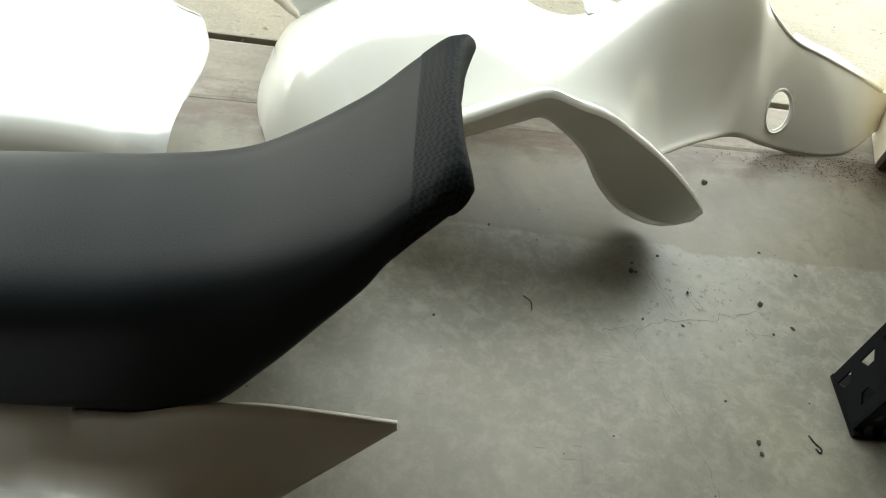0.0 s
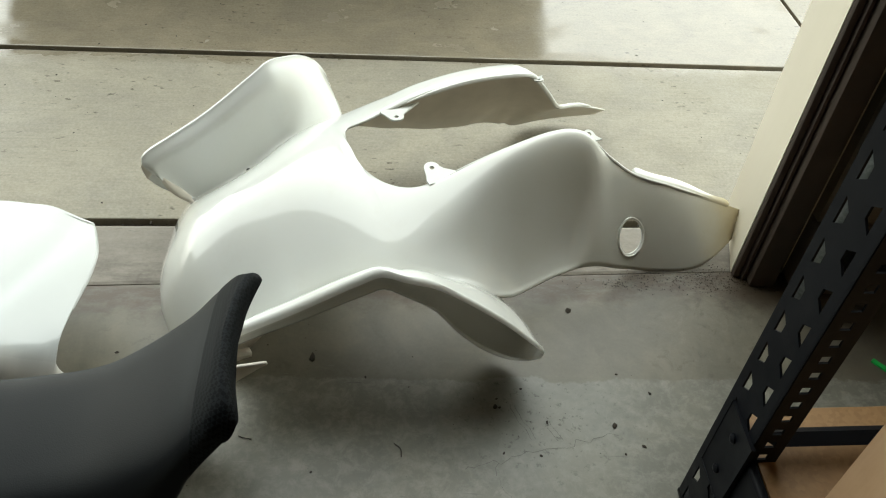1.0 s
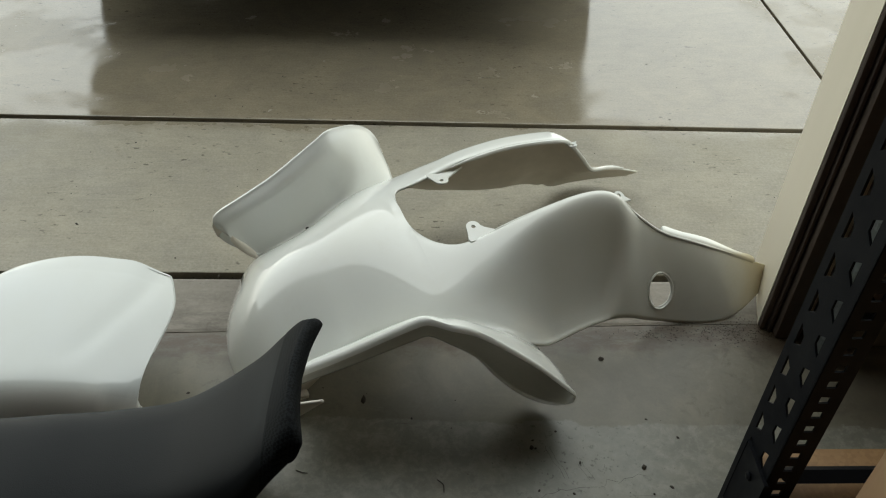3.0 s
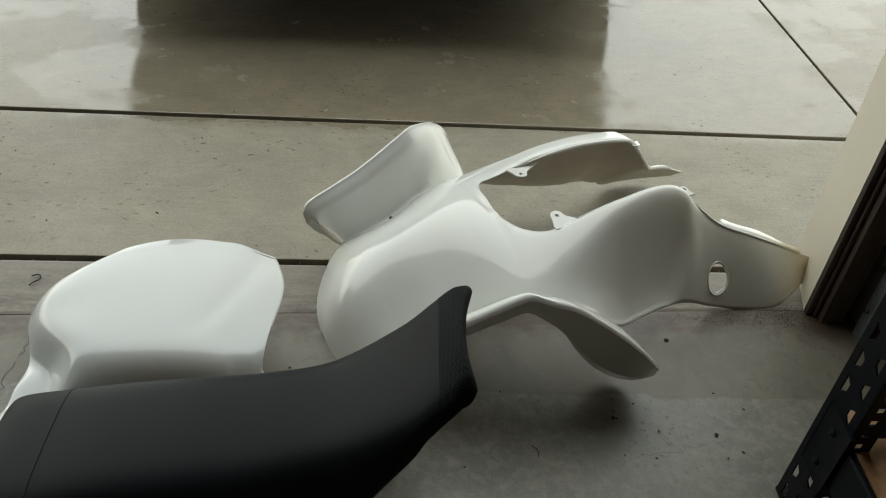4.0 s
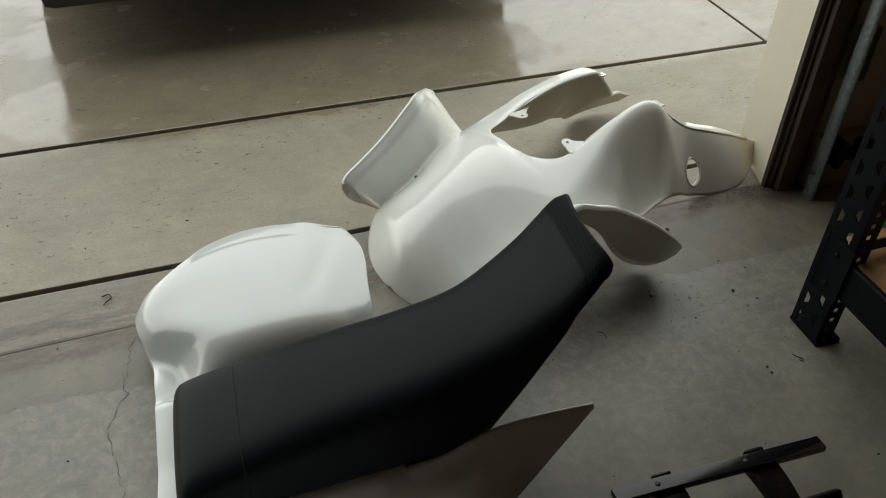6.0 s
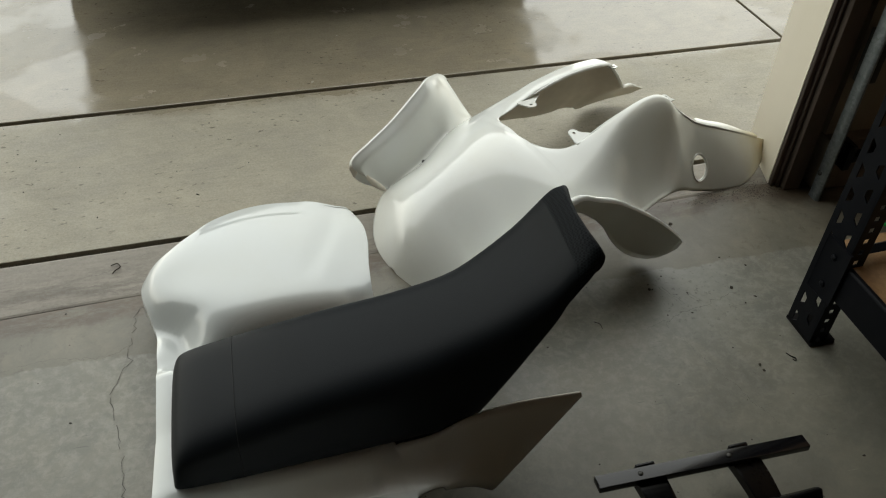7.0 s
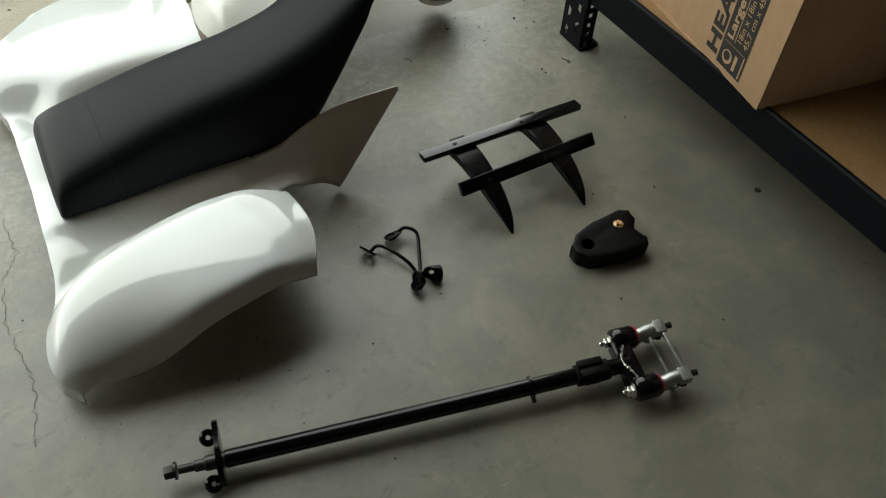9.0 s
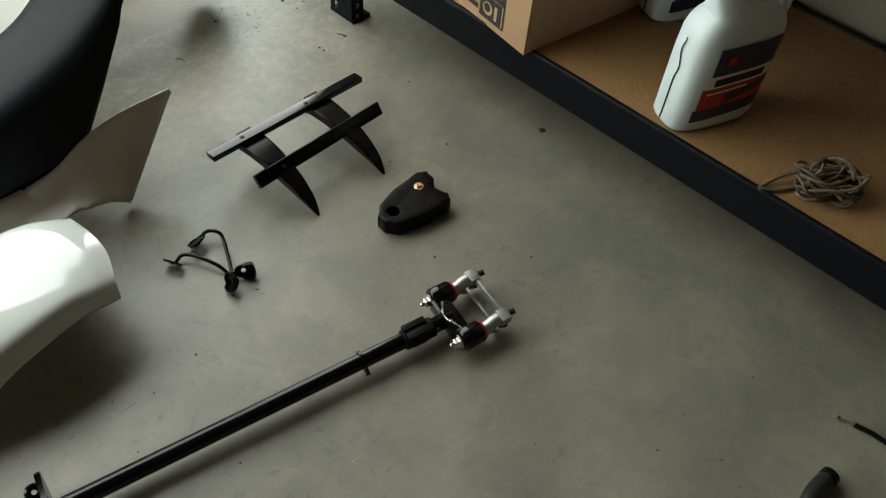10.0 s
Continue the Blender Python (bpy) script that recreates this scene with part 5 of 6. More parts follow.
def rope_coil():
    r = thing("rope_coil", "small tangled bundle of brown jute rope lying on the shelf", "rope", pose(-0.066, -1.555, 0.2012))
    rnd = random.Random(5)
    for k in range(18):
        bm = bmesh.new()
        cx, cy = rnd.uniform(-0.014, 0.014), rnd.uniform(-0.012, 0.012)
        a, b, turn = rnd.uniform(0.034, 0.056), rnd.uniform(0.012, 0.03), rnd.uniform(-1.5, -0.2)
        lift, tip = 0.006 + 0.002 * k, rnd.uniform(0, 6.3)
        pts = []
        for i in range(40):
            q = 2 * math.pi * i / 40
            x, y = a * math.cos(q), b * math.sin(q) + 0.006 * math.sin(3 * q + tip)
            pts.append((cx + x * math.cos(turn) - y * math.sin(turn) + 0.002 * math.sin(5 * q + k), cy + x * math.sin(turn) + y * math.cos(turn) + 0.002 * math.cos(4 * q), max(0.0045, lift + 0.011 * math.sin(2 * q + tip))))
        rod(bm, pts, 0.0026, 7, closed=True)
        part("strand", bm, M_TWINE, r)
    for pts in ([(-0.09, 0.078, 0.0045), (-0.062, 0.072, 0.006), (-0.035, 0.06, 0.014), (-0.005, 0.035, 0.024)], [(-0.09, 0.076, 0.0045), (-0.068, 0.052, 0.0045), (-0.04, 0.035, 0.0045), (-0.01, 0.0, 0.014)]):
        bm = bmesh.new()
        rod(bm, curve_pts(pts, 18), 0.0031, 7)
        part("loose_end", bm, M_TWINE, r)
    bm = bmesh.new()
    pts = [(0.012 + 0.006 * math.cos(t), 0.028 * math.sin(t), 0.026 + 0.028 * math.cos(t)) for t in [2 * math.pi * i / 20 for i in range(20)]]
    rod(bm, [(p[0], p[1], max(0.0045, p[2])) for p in pts], 0.0042, 7, closed=True)
    part("wrap", bm, M_TWINE, r)
    return r


# ---- black grab bar ----
def grab_bar():
    g = thing("grab_bar", "gloss black steel grab bar with two curved prongs", "grab bar", Matrix.Identity(4))
    for (a, b, w, tilt) in (((-0.731, -0.722, 0.086), (-0.378, -0.724, 0.086), 0.024, -7), ((-0.696, -0.808, 0.066), (-0.396, -0.803, 0.07), 0.026, 52)):
        bm = bmesh.new()
        a, b = Vector(a), Vector(b)
        ln = (b - a).length
        m = Matrix.Translation(a) @ (b - a).to_track_quat("X", "Z").to_matrix().to_4x4() @ pose(0, 0, 0, tilt)
        box(bm, (0, -w / 2, -0.003), (ln, w / 2, 0.009), m, bevel=0.0015)
        bar = part("cross_bar", bm, M_GLOSS if tilt < 0 else M_WIRE, g, "flat gloss black bar")
        for f in (0.2, 0.62):
            bm = bmesh.new()
            turned(bm, [(0.0042, 0), (0.0042, 0.001), (0.003, 0.002), (0.0015, 0.0021)], m @ pose(ln * f, 0, 0.009), 14)
            part("screw", bm, M_DARKBOLT, bar, "small dark screw head")
    line = [(-0.694, 0.05, 0.0), (-0.697, 0.064, 0.0), (-0.705, 0.075, 0.02), (-0.722, 0.082, 0.07), (-0.745, 0.083, 0.16), (-0.775, 0.079, 0.3), (-0.81, 0.069, 0.48), (-0.845, 0.053, 0.68), (-0.876, 0.03, 0.86), (-0.898, 0.001, 1.0)]
    wide = [(0.0, 0.03), (0.1, 0.042), (0.3, 0.048), (0.5, 0.046), (0.68, 0.038), (0.84, 0.026), (0.95, 0.014), (1.0, 0.004)]
    for x0, x1 in ((-0.645, -0.628), (-0.486, -0.464)):
        bm = bmesh.new()
        rows = []
        for i in range(33):
            f = i / 32
            y, z, o = smoothkeys([(k / 9, *p) for k, p in enumerate(line)], f)
            y2, z2, _ = smoothkeys([(k / 9, *p) for k, p in enumerate(line)], min(1, f + 0.02))
            y1, z1, _ = smoothkeys([(k / 9, *p) for k, p in enumerate(line)], max(0, f - 0.02))
            d = Vector((0, y2 - y1, z2 - z1)).normalized()
            nrm = Vector((0, d.z, -d.y))
            nrm = nrm if nrm.z > 0 or f < 0.15 else -nrm
            if f < 0.15 and nrm.y < 0:
                nrm = -nrm
            w, c = val(wide, f) / 2, Vector((x0 + (x1 - x0) * o, y, z))
            sk = 0.014 * min(1, f / 0.3) * min(1, (1 - f) / 0.2)
            ex = Vector((1, 0, 0))
            rows.append([c - ex * w - nrm * (sk + 0.002), c - ex * w, c - ex * (w - 0.003) + nrm * 0.001, c + ex * (w - 0.003) + nrm * 0.001, c + ex * w, c + ex * w - nrm * (sk + 0.002), c + ex * (w - 0.003) - nrm * (sk + 0.002), c + ex * (w - 0.003) - nrm * 0.002, c - ex * (w - 0.003) - nrm * 0.002, c - ex * (w - 0.003) - nrm * (sk + 0.002)])
        vs = grid(bm, rows, closed=True)
        bm.faces.new(vs[0][::-1])
        bm.faces.new(vs[-1])
        bmesh.ops.recalc_face_normals(bm, faces=bm.faces)
        for v in bm.verts:
            v.co.z = max(v.co.z, 0.0)
        prong = part("prong", bm, M_WIRE, g, "curved tapering black channel prong", smooth=False)
        bm = bmesh.new()
        box(bm, (x0 - 0.016, -0.7085, 0.05), (x0 + 0.016, -0.7015, 0.091), bevel=0.003)
        part("tab", bm, M_WIRE, prong, "upright fixing tab")
    return g


# ---- rubber mount block ----
def mount_block():
    g = thing("mount_block", "black rubber mounting block with a hole and a gold bolt", "mounting block", Matrix.Identity(4))
    out = [(-0.566, -0.993), (-0.545, -0.974), (-0.495, -0.961), (-0.435, -0.959), (-0.418, -0.967), (-0.421, -0.99), (-0.438, -1.012), (-0.428, -1.036), (-0.434, -1.05), (-0.485, -1.05), (-0.55, -1.032), (-0.565, -1.014)]
    ks = [(i, *p) for i, p in enumerate(out + out[:1])]
    ring = [0.08 * smoothkeys(ks, i / 6) + 0.92 * (np.array(ks[i // 6][1:]) + (np.array(ks[i // 6 + 1][1:]) - np.array(ks[i // 6][1:])) * (i % 6) / 6) for i in range(72)]
    c = Vector((-0.495, -1.003, 0))
    hc, hr = Vector((-0.537, -1.003, 0)), 0.0125
    bm = bmesh.new()
    rows = []
    for z, k in ((0.0, 0.97), (0.003, 0.99), (0.014, 1.0), (0.03, 0.995), (0.033, 0.985), (0.034, 0.96)):
        rows.append([Vector((c.x + (p[0] - c.x) * k + 0.0008 * math.sin(0.9 * i), c.y + (p[1] - c.y) * k + 0.0008 * math.cos(0.7 * i), z)) for i, p in enumerate(ring)])
    hole = []
    for p in rows[-1]:
        d = Vector((p.x - hc.x, p.y - hc.y, 0)).normalized()
        hole.append(hc + d * hr + Vector((0, 0, 0.0335)))
    flat = rows[-1]
    for f, up in ((0.25, 0.0006), (0.5, 0.001), (0.75, 0.0008), (0.9, 0.0005)):
        rows.append([p.lerp(q, f) + Vector((0, 0, up * (0.4 + 0.6 * math.sin(9 * i / 72) ** 2))) for i, (p, q) in enumerate(zip(flat, hole))])
    rows.append(hole)
    rows.append([h - Vector((0, 0, 0.026)) for h in hole])
    vs = grid(bm, rows, closed=True)
    bm.faces.new(vs[0][::-1])
    bm.faces.new(vs[-1])
    bmesh.ops.recalc_face_normals(bm, faces=bm.faces)
    part("block", bm, M_RUBBER, g)
    bm = bmesh.new()
    turned(bm, [(0.0095, 0.0), (0.0095, 0.0018), (0.007, 0.0022)], pose(-0.459, -0.989, 0.0338), 20)
    hexnut(bm, 0.0062, 0.005, pose(-0.459, -0.989, 0.0356))
    part("bolt", bm, M_BRASS, g, "gold flanged bolt")
    return g


# ---- bent wire bracket ----
def wire_bracket():
    g = thing("wire_bracket", "bent black rod bracket with four pierced clips on the floor", "bracket", Matrix.Identity(4))
    arms = ([(-0.886, -0.822, 0.006), (-0.872, -0.822, 0.014), (-0.858, -0.838, 0.016), (-0.84, -0.874, 0.012), (-0.834, -0.9, 0.006), (-0.838, -0.918, 0.005)],
            [(-0.83, -0.81, 0.012), (-0.812, -0.81, 0.021), (-0.798, -0.824, 0.021), (-0.799, -0.842, 0.016), (-0.818, -0.885, 0.007), (-0.826, -0.904, 0.006), (-0.818, -0.914, 0.008)])
    for a in arms:
        bm = bmesh.new()
        rod(bm, curve_pts(a, 26), 0.0034, 9)
        part("rod", bm, M_WIRE, g)
    for x, y, ang, up, cup in ((-0.893, -0.826, 120, 62, 0.0), (-0.834, -0.813, 200, 35, 0.004), (-0.84, -0.926, 265, 62, 0.012), (-0.81, -0.921, 330, 66, 0.012)):
        bm = bmesh.new()
        o, h = [], []
        for i in range(24):
            q = 2 * math.pi * i / 24
            ex, ey = math.copysign(abs(math.cos(q)) ** 0.6, math.cos(q)), math.copysign(abs(math.sin(q)) ** 0.6, math.sin(q))
            o.append(Vector((0.0155 * ex, 0.0115 * ey * (1 + 0.25 * ex), 0)))
            h.append(Vector((0.0045 * math.cos(q) - 0.003, 0.0045 * math.sin(q), 0)))
        m = pose(x, y, 0.0145, up, 0, ang)
        rows = [[m @ p for p in h], [m @ p for p in o]]
        if cup:
            # folded walls turn the tab into a shallow cup
            rows.append([m @ (p * 1.04 + Vector((0, 0, cup * (0.4 + 0.6 * (p.x > -0.004))))) for p in o])
        grid(bm, rows, closed=True)
        bmesh.ops.recalc_face_normals(bm, faces=bm.faces)
        for v in bm.verts:
            v.co.z = max(v.co.z, 0.002)
        shell(part("clip", bm, M_WIRE, g, "pierced clip tab", smooth=False), 0.0035, 0.0)
    return g


# ---- steering stem ----
def steering_stem():
    g = thing("steering_stem", "long black steel steering stem with silver handlebar clamps on the floor", "steering stem",
              pose(-1.247, -1.101, 0.0, 0, 0, -12.5))
    H = 0.029

    def lathe(name, prof, mat, label="", n=24):
        bm = bmesh.new()
        turned(bm, [(r, x) for x, r in prof], along((0, 0, H), (1, 0, H)), n)
        return part(name, bm, mat, g, label)

    lathe("tube", [(0.0, 0.0125), (0.001, 0.0135), (0.64, 0.0135)], M_TUBE)
    lathe("lower_spindle", [(-0.066, 0.0062), (-0.045, 0.0065), (-0.043, 0.0085), (-0.03, 0.0088), (-0.028, 0.011), (-0.008, 0.0115), (0.0, 0.0115)], M_DARKBOLT, "stepped dark steel spindle")
    bm = bmesh.new()
    turned(bm, [(0.013, 0), (0.013, 0.003)], along((-0.072, 0, H), (0, 0, H)), 24)
    hexnut(bm, 0.0105, 0.014, along((-0.086, 0, H), (0, 0, H)))
    part("end_nut", bm, M_DARKBOLT, g, "flanged dark end nut")
    # pitman arm across the foot, with two eyes
    bm = bmesh.new()
    out = [(-0.036, -0.012), (-0.03, -0.024), (-0.012, -0.026), (0.012, -0.02), (0.035, -0.008), (0.052, 0.004), (0.058, 0.016), (0.05, 0.024), (0.034, 0.02), (0.012, 0.022), (-0.012, 0.02), (-0.03, 0.004)]
    plate(bm, out, 0.008, Matrix.Translation((-0.012, 0, H)) @ Matrix(((0, 0, 1, 0), (1, 0, 0, 0), (0, 1, 0, 0), (0, 0, 0, 1))), 0.0015)
    part("pitman_arm", bm, M_TUBE, g, "black steering arm plate")
    for y, z in ((0.043, 0.024), (-0.026, 0.012)):
        bm = bmesh.new()
        ring = [(0.0085 * math.cos(2 * math.pi * i / 20), 0.0085 * math.sin(2 * math.pi * i / 20), 0) for i in range(20)]
        m = Matrix.Translation((-0.022, y, z)) @ pose(0, 0, 0, 18, 24, 0)
        rod(bm, [m @ Vector(p) for p in ring], 0.005, 8, closed=True)
        part("eye", bm, M_TUBE, g, "welded tie rod eye")
    lathe("collar", [(0.468, 0.0135), (0.469, 0.017), (0.473, 0.017), (0.474, 0.0135)], M_TUBE, "thin stop collar")
    bm = bmesh.new()
    hexnut(bm, 0.004, 0.012, along((0.471, -0.012, H - 0.006), (0.471, -0.03, H - 0.014)))
    part("collar_pin", bm, M_DARKBOLT, g)
    lathe("sleeve", [(0.546, 0.0135), (0.548, 0.0172), (0.56, 0.0176), (0.561, 0.0186), (0.582, 0.0186), (0.583, 0.0176), (0.602, 0.0172), (0.604, 0.0135)], M_RUBBER, "black bearing sleeve")
    for k, y in enumerate((-0.009, 0.009)):
        bm = bmesh.new()
        box(bm, (0.55, y - 0.006, H + 0.012), (0.598 - 0.006 * k, y + 0.006, H + 0.0215), bevel=0.002)
        part("sleeve_rib", bm, M_RUBBER, g, "raised rib of the sleeve")
    # yoke
    bm = bmesh.new()
    box(bm, (0.621, -0.042, H - 0.013), (0.653, 0.04, H + 0.012), bevel=0.005)
    part("yoke", bm, M_TUBE, g, "black handlebar yoke")
    bm = bmesh.new()
    rod(bm, curve_pts([(0.64, -0.036, H + 0.011), (0.632, -0.016, H + 0.012), (0.6265, -0.004, H + 0.0125), (0.628, 0.008, H + 0.0125), (0.642, 0.034, H + 0.011)], 26), [0.0013 + 0.0022 * math.sin(2.1 * i) ** 2 * (1 if 4 < i < 11 or 17 < i < 24 else 0.25) for i in range(26)], 6)
    part("weld_bead", bm, M_ZINC, g, "bare weld bead")
    for y in (0.045, -0.048):
        bm = bmesh.new()
        turned(bm, [(0.017, 0.0), (0.0195, 0.003), (0.0195, 0.036), (0.017, 0.039)], along((0.628, y, H + 0.002), (0.7, y, H + 0.004)), 24)
        part("yoke_boss", bm, M_TUBE, g, "black rubber-bushed boss")
        bm = bmesh.new()
        turned(bm, [(0.0165, 0.0), (0.0174, 0.001), (0.0174, 0.006), (0.0165, 0.007)], along((0.6632, y, H + 0.003), (0.7, y, H + 0.004)), 24)
        part("bushing", bm, M_RED, g, "red bushing washer")
        bm = bmesh.new()
        turned(bm, [(0.0125, 0.0), (0.0125, 0.0022)], along((0.6255, y, H + 0.002), (0.5, y, H + 0.002)), 20)
        hexnut(bm, 0.009, 0.009, along((0.6232, y, H + 0.002), (0.5, y, H + 0.002)))
        turned(bm, [(0.0045, 0.0), (0.0045, 0.006), (0.003, 0.0075)], along((0.6142, y, H + 0.002), (0.5, y, H + 0.002)), 12)
        part("clamp_nut", bm, M_ZINC, g, "bright zinc nut")
        bm = bmesh.new()
        rod(bm, curve_pts([(0.668, y, H + 0.0), (0.678, y, H + 0.003), (0.689, y, H + 0.01), (0.701, y, H + 0.0125)], 14), [0.0125, 0.013, 0.013, 0.0128, 0.0125, 0.012, 0.0116, 0.0112, 0.011, 0.0108, 0.0108, 0.0108, 0.0108, 0.0108], 18)
        part("clamp_neck", bm, M_CAST, g, "cast aluminium clamp neck")
        bm = bmesh.new()
        arc = [(0.7 + 0.011 * math.cos(a), y + s * 0.0, H - 0.002 + 0.017 * math.sin(a)) for s in (1,) for a in [math.pi * (0.5 + i / 10) for i in range(11)]]
        rod(bm, arc, 0.006, 10)
        part("clamp_jaw", bm, M_CAST, g, "half-round clamp jaw")
    bm = bmesh.new()
    box(bm, (0.71, -0.058, H + 0.009), (0.717, 0.055, H + 0.018), bevel=0.0012)
    box(bm, (0.701, -0.06, H + 0.004), (0.72, -0.036, H + 0.0205), bevel=0.002)
    box(bm, (0.701, 0.033, H + 0.004), (0.72, 0.057, H + 0.0205), bevel=0.002)
    part("clamp_bar", bm, M_CAST, g, "machined aluminium clamp bar")
    bm = bmesh.new()
    box(bm, (0.7, -0.052, H - 0.02), (0.705, 0.05, H - 0.014), bevel=0.0012)
    part("lower_clamp_bar", bm, M_CAST, g)
    for y in (-0.048, 0.045):
        for z in (H + 0.013, H - 0.016):
            bm = bmesh.new()
            turned(bm, [(0.0032, 0.0), (0.0032, 0.006), (0.0052, 0.0062), (0.0056, 0.013), (0.0045, 0.0138)], along((0.7195 if z > H else 0.7075, y, z), (0.8, y, z)), 14)
            part("clamp_bolt", bm, M_DARKBOLT, g, "dark clamp bolt")
    return g


def throttle_cable():
    g = thing("control_cable", "thin black control cable with a brass end on the floor", "cable", Matrix.Identity(4))
    bm = bmesh.new()
    rod(bm, curve_pts([(-0.276, -1.812, 0.0045), (-0.268, -1.85, 0.0045), (-0.27, -1.92, 0.0045), (-0.31, -2.02, 0.0045), (-0.4, -2.1, 0.0045), (-0.52, -2.12, 0.0045)], 40), 0.0042, 8)
    part("sheath", bm, M_RUBBER, g)
    bm = bmesh.new()
    rod(bm, [(-0.2835, -1.786, 0.003), (-0.2755, -1.813, 0.004)], 0.0013, 8)
    part("inner_wire", bm, M_ZINC, g)
    bm = bmesh.new()
    turned(bm, [(0.002, 0), (0.0032, 0.001), (0.0032, 0.006), (0.002, 0.007)], along((-0.284, -1.784, 0.0035), (-0.281, -1.794, 0.0035)), 12)
    part("end_barrel", bm, M_ZINC, g)
    return g


def bent_tube():
    g = thing("bent_tube", "black painted bent steel tube lying on the floor", "steel tube", Matrix.Identity(4))
    bm = bmesh.new()
    rod(bm, curve_pts([(-0.393, -1.826, 0.0135), (-0.42, -1.822, 0.0135), (-0.455, -1.824, 0.0135), (-0.5, -1.84, 0.0135), (-0.58, -1.885, 0.0135), (-0.7, -1.96, 0.0135)], 40), 0.0132, 16)
    part("tube", bm, M_SATIN, g)
    bm = bmesh.new()
    turned(bm, [(0.0115, 0), (0.0142, 0.001), (0.0142, 0.012), (0.0125, 0.0135)], along((-0.402, -1.8247, 0.0142), (-0.37, -1.829, 0.0142)), 20)
    part("end_cap", bm, M_RUBBER, g, "black rubber end cap")
    return g


# ---- parked car on the driveway ----
def parked_car():
    c = thing("parked_car", "dark parked car standing on the wet driveway", "car", pose(-0.93, 1.1, -0.02))
    W = 0.87
    # half sections: along y (length 4.4), half width, sill height, belt height, roof
    st = [(0.0, 0.66, 0.38, 0.62, 0.62), (0.06, 0.78, 0.26, 0.74, 0.74), (0.35, 0.86, 0.22, 0.92, 0.93), (0.9, W, 0.2, 0.98, 1.08), (1.5, W, 0.19, 0.98, 1.44), (2.4, W, 0.19, 0.97, 1.47),
          (3.1, W, 0.2, 0.95, 1.2), (3.6, 0.86, 0.2, 0.9, 0.94), (4.2, 0.8, 0.24, 0.76, 0.77), (4.4, 0.66, 0.36, 0.6, 0.61)]
    bm = bmesh.new()
    rows = []
    for i in range(45):
        y = 4.4 * i / 44
        w, s, b, r = smoothkeys(st, y)
        half = [(0.0, s - 0.01), (w * 0.7, s - 0.01), (w * 0.95, s + 0.03), (w, s + 0.18), (w * 1.0, (s + b) / 2), (w * 0.985, b - 0.05), (w * 0.93, b), (w * 0.88 - 0.15 * (r - b), b + (r - b) * 0.5), (w * 0.84 - 0.28 * (r - b), r - 0.03 * (r > b + 0.1)), (w * 0.5, r + 0.008), (0.0, r + 0.015)]
        ring = [Vector((x, y, z)) for x, z in half] + [Vector((-x, y, z)) for x, z in half[-2:0:-1]]
        rows.append(ring)
    vs = grid(bm, rows, closed=True)
    bm.faces.new(vs[0][::-1])
    bm.faces.new(vs[-1])
    bmesh.ops.recalc_face_normals(bm, faces=bm.faces)
    body = part("body", bm, M_CAR, c)
    bm = bmesh.new()
    box(bm, (-0.72, -0.05, 0.2), (0.72, 0.12, 0.52), bevel=0.04)
    part("bumper", bm, M_CAR, body, "dark painted bumper")
    bm = bmesh.new()
    box(bm, (-0.72, 0.06, 0.17), (0.72, 4.2, 0.24), bevel=0.02)
    part("underside", bm, M_RUBBER, body, "black underbody")
    for x in (-0.76, 0.76):
        for y in (0.82, 3.5):
            bm = bmesh.new()
            turned(bm, [(0.2, -0.1), (0.29, -0.1), (0.315, -0.07), (0.315, 0.07), (0.29, 0.1), (0.2, 0.1)], pose(x, y, 0.315, 0, 90, 0), 32, caps=False)
            w = part("tyre", bm, M_TYRE, c, "black tyre")
            bm = bmesh.new()
            turned(bm, [(0.02, -0.08), (0.2, -0.09), (0.2, 0.09), (0.02, 0.08)], pose(x, y, 0.315, 0, 90, 0), 24)
            part("rim", bm, M_ZINC, w, "silver wheel rim")
    for x in (-0.62, 0.62):
        bm = bmesh.new()
        box(bm, (x - 0.14, -0.012, 0.6), (x + 0.14, 0.12, 0.7), bevel=0.03)
        part("lamp", bm, M_LRED, c, "red tail lamp")
    bm = bmesh.new()
    grid(bm, [[(-0.6, 0.62, 1.02), (0.6, 0.62, 1.02)], [(-0.5, 1.25, 1.38), (0.5, 1.25, 1.38)]], flip=True)
    part("rear_window", bm, M_GLASS, c, "dark tinted window")
    return c


# ---- small things on the floor ----
def bits(name, label, category, spots, seed):
    """Loose crumbs of dirt, one mesh."""
    rnd = random.Random(seed)
    bm = bmesh.new()
    for x, y, r, z in spots:
        g = bmesh.ops.create_icosphere(bm, subdivisions=1, radius=r)["verts"]
        sx, sy, sz, a = rnd.uniform(0.6, 1.5), rnd.uniform(0.5, 1.1), rnd.uniform(0.25, 0.5), rnd.uniform(0, 3.1)
        for v in g:
            k = rnd.uniform(0.7, 1.25)
            p = Vector((v.co.x * sx * k, v.co.y * sy * k, v.co.z * sz * k))
            v.co = Vector((x + p.x * math.cos(a) - p.y * math.sin(a), y + p.x * math.sin(a) + p.y * math.cos(a), z + max(0.0, p.z + r * 0.2)))
    return tagged(empty_mesh_ob(name, bm, M_DIRT, None, "", False), label, category, "", "stuff")


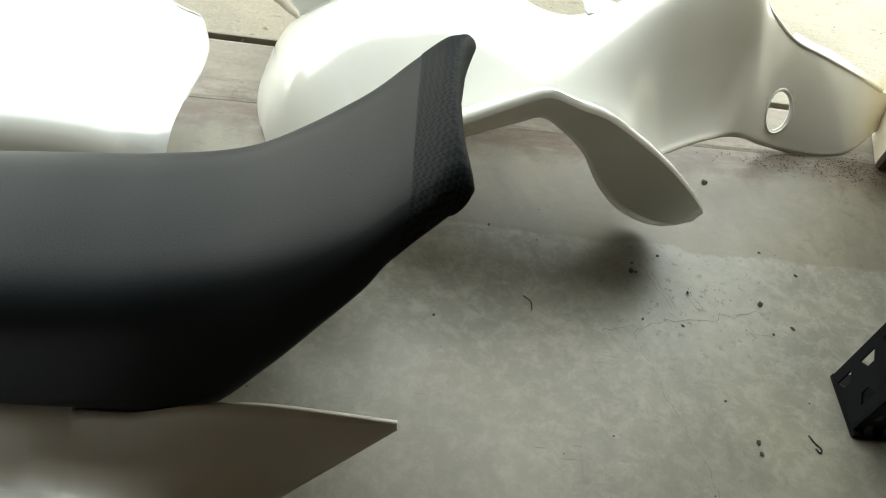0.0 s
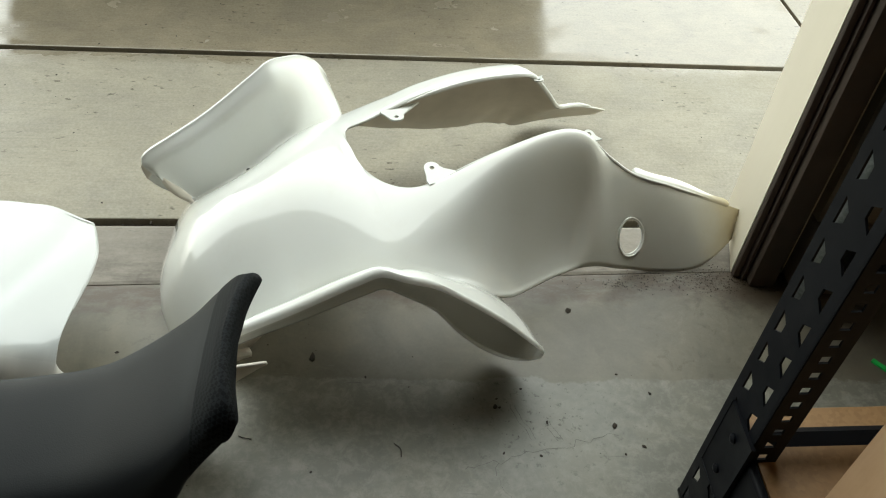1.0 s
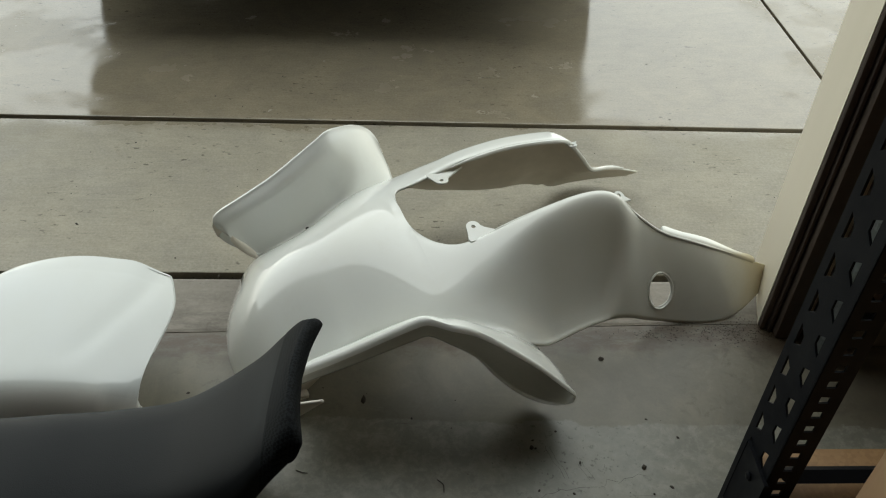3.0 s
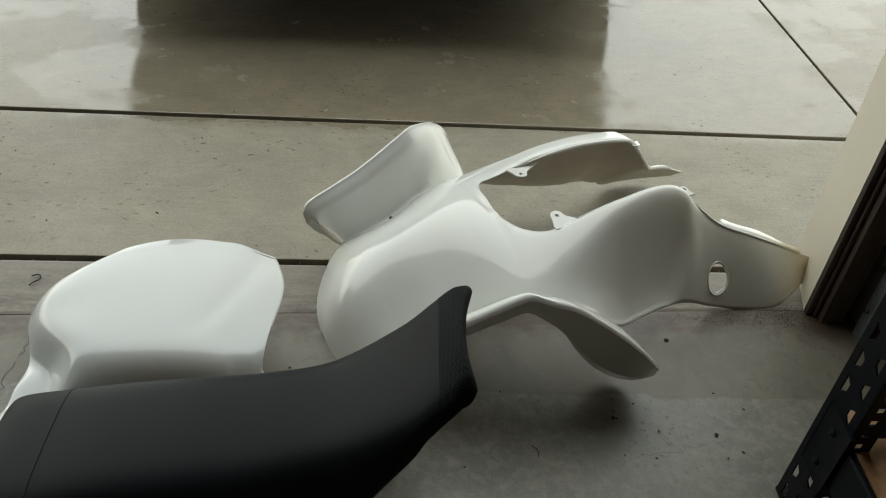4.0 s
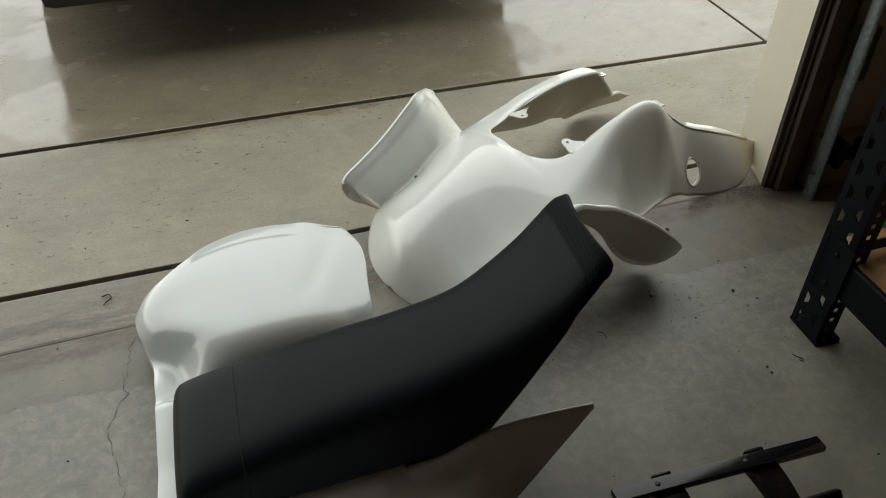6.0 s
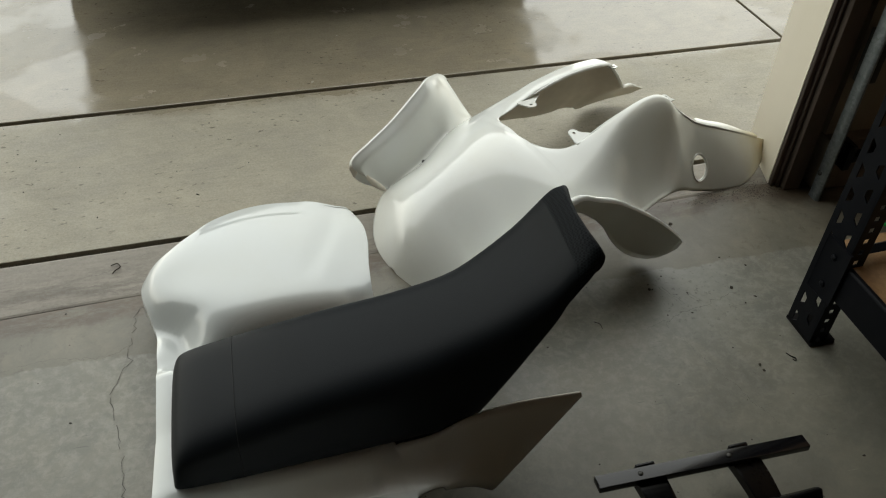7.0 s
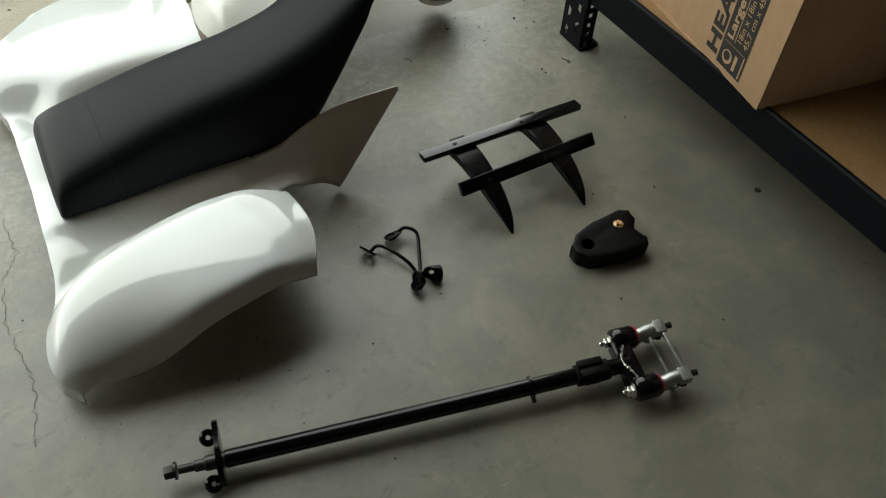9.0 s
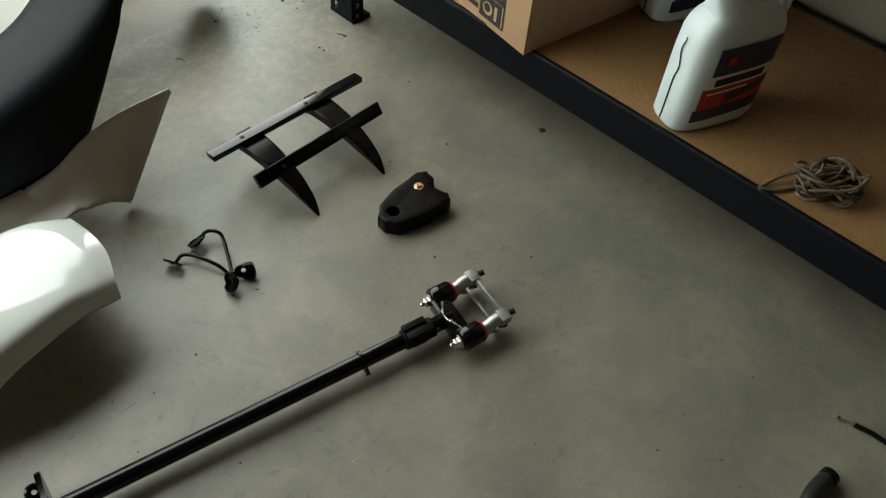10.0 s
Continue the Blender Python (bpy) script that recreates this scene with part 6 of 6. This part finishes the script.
def floor_debris():
    rnd = random.Random(11)
    known = [(-0.306, -0.503, 0.004), (-0.305, -0.517, 0.003), (-0.309, -0.918, 0.003), (-0.127, -1.019, 0.006), (-0.239, -0.215, 0.003), (-0.294, -0.09, 0.005), (-0.695, -0.187, 0.006), (-0.615, -0.222, 0.003), (-0.427, -0.273, 0.004), (-0.421, -0.274, 0.003), (-0.424, -0.259, 0.002), (-0.355, -0.299, 0.0025), (-0.258, -0.305, 0.004), (-0.222, -0.338, 0.003), (-0.37, -0.352, 0.003), (-0.387, -0.242, 0.003), (-0.421, -0.348, 0.0025), (-0.195, -0.249, 0.003)]
    spots = [(x, y, r, 0.0) for x, y, r in known]
    for _ in range(240):
        spots.append((rnd.uniform(-1.9, -0.2), rnd.uniform(-1.95, -0.08), rnd.choice((0.0008, 0.001, 0.0013, 0.0018, 0.0024)), 0.0))
    for _ in range(28):
        spots.append((rnd.gauss(-0.36, 0.07), rnd.gauss(-0.285, 0.035), rnd.choice((0.0005, 0.0007, 0.0009)), 0.0))
    bits("floor_debris", "scattered dark crumbs of dirt on the concrete", "debris", spots, 3)
    spots = []
    clumps = [(-abs(rnd.gauss(0, 0.13)) + 0.05, rnd.gauss(-0.018, 0.012)) for _ in range(60)]
    for _ in range(1500):
        x, y = rnd.choice(clumps)
        spots.append((x + rnd.gauss(0, 0.014), y + rnd.gauss(0, 0.006), rnd.choice((0.0003, 0.0005, 0.0007, 0.0012)), 0.0))
    bits("jamb_dirt", "dark dirt and leaf crumbs gathered at the door jamb", "debris", spots, 4)
    spots = [(x, y, r, -0.02) for x, y, r in ((-1.84, 0.562, 0.005), (-1.763, 0.525, 0.003), (-1.715, 0.487, 0.003), (-1.552, 0.231, 0.004), (-1.728, 0.364, 0.003), (-1.33, 0.269, 0.004))]
    for _ in range(150):
        spots.append((rnd.uniform(-2.0, 0.3), rnd.uniform(0.16, 1.2), rnd.choice((0.0008, 0.0011, 0.0016, 0.0022)), -0.02))
    bits("driveway_debris", "scattered dark grit on the concrete driveway", "debris", spots, 9)
    spots = []
    for _ in range(260):
        x = rnd.uniform(-1.9, 0.0)
        spots.append((x, lip_y(x) + rnd.uniform(-0.008, 0.026), rnd.choice((0.0012, 0.002, 0.003)), -0.022))
    bits("joint_debris", "dirt and gravel lying in the driveway joint", "debris", spots, 6)


def ribbon(name, pts, width, label, category, z=0.0008):
    rnd = random.Random(len(pts))
    fine = []
    for a, b in zip(pts, pts[1:]):
        a, b = Vector((*a, z)), Vector((*b, z))
        n = max(2, int((b - a).length / 0.008))
        fine += [a.lerp(b, i / n) + Vector((rnd.gauss(0, 0.0024), rnd.gauss(0, 0.0024), 0)) for i in range(n)]
    bm = bmesh.new()
    rows = []
    for i, p in enumerate(fine):
        d = (fine[min(i + 1, len(fine) - 1)] - fine[max(i - 1, 0)]).normalized()
        s = Vector((-d.y, d.x, 0)) * width * rnd.uniform(0.4, 1.0)
        rows.append([p - s, p + s])
    # broken into runs, as hairlines are
    i = 0
    while i < len(rows) - 2:
        n = rnd.randint(5, 14)
        grid(bm, rows[i:i + n])
        i += n + rnd.choice((-1, -1, 0, 1))
    return setting(name, bm, M_CRACK, label, category)


shelving()
carton()
jug(pose(-0.062, -1.3, 0.2012, 0, 0, -22), "white plastic oil jug with red cap and blue label")
jug(pose(0.185, -1.085, 0.2012, 0, 0, -21.7), "white plastic oil jug with blue and red label")
rope_coil()
grab_bar()
mount_block()
wire_bracket()
steering_stem()
throttle_cable()
bent_tube()
parked_car()
floor_debris()
ribbon("crack_main", [(-1.43, -0.09), (-1.449, -0.123), (-1.456, -0.238), (-1.487, -0.311), (-1.466, -0.401), (-1.455, -0.469), (-1.446, -0.54), (-1.478, -0.591), (-1.49, -0.7), (-1.47, -0.82), (-1.49, -0.95)], 0.0006, "hairline crack in the garage concrete", "crack")
ribbon("crack_fine", [(-1.456, -0.2), (-1.5, -0.22), (-1.6, -0.2), (-1.75, -0.23)], 0.00025, "fine hairline crack in the garage concrete", "crack")
ribbon("scored_line", [(-0.43, -0.39), (-0.38, -0.52), (-0.33, -0.66)], 0.00018, "faint scratch on the concrete floor", "scratch")
ribbon("crack_edge", [(-1.85, -0.108), (-1.747, -0.112), (-1.683, -0.121), (-1.632, -0.118), (-1.576, -0.117), (-1.533, -0.112), (-1.488, -0.127)], 0.0003, "hairline crack along the edge of the garage concrete", "crack")
for a, b in (((-0.411, -0.268), (-0.375, -0.327)), ((-0.404, -0.268), (-0.369, -0.326)), ((-0.357, -0.297), (-0.327, -0.333)), ((-0.364, -0.299), (-0.335, -0.334)), ((-0.481, -0.371), (-0.25, -0.317)), ((-0.435, -0.362), (-0.436, -0.388))):
    ribbon("scratch", [a, b], 0.0003, "short scratch in the worn concrete", "scratch")
for pts in ([(-0.572, -0.333, 0.001), (-0.563, -0.342, 0.002), (-0.562, -0.354, 0.001)], [(-0.785, -0.321, 0.001), (-0.776, -0.325, 0.002), (-0.767, -0.326, 0.001)]):
    g = thing("bristle", "short dark curled bristle on the concrete floor", "bristle", Matrix.Identity(4))
    bm = bmesh.new()
    rod(bm, curve_pts(pts, 10), 0.0007, 6)
    part("strand", bm, M_DIRT, g)
g = thing("twig", "small curled dark twig on the threshold", "twig", Matrix.Identity(4))
bm = bmesh.new()
rod(bm, curve_pts([(-1.505, 0.036, 0.001), (-1.492, 0.04, 0.001), (-1.486, 0.028, 0.001), (-1.496, 0.018, 0.001), (-1.5, 0.01, 0.001)], 14), 0.0013, 6)
part("stalk", bm, M_DIRT, g)
g = thing("wire_scrap", "small bent scrap of wire on the floor", "wire", Matrix.Identity(4))
bm = bmesh.new()
rod(bm, curve_pts([(-0.242, -0.488, 0.001), (-0.237, -0.497, 0.001), (-0.231, -0.504, 0.001), (-0.234, -0.509, 0.001), (-0.238, -0.504, 0.001)], 12), 0.0009, 6)
part("strand", bm, M_DARKBOLT, g)
g = thing("plastic_strip", "bright green plastic strip on the floor behind the rack", "plastic strip", Matrix.Identity(4))
bm = bmesh.new()
box(bm, (-0.03, -0.004, 0.0), (0.03, 0.004, 0.004), pose(0.19, -0.21, 0.0005, 0, 0, -50), bevel=0.001)
part("strip", bm, M_GREEN, g)
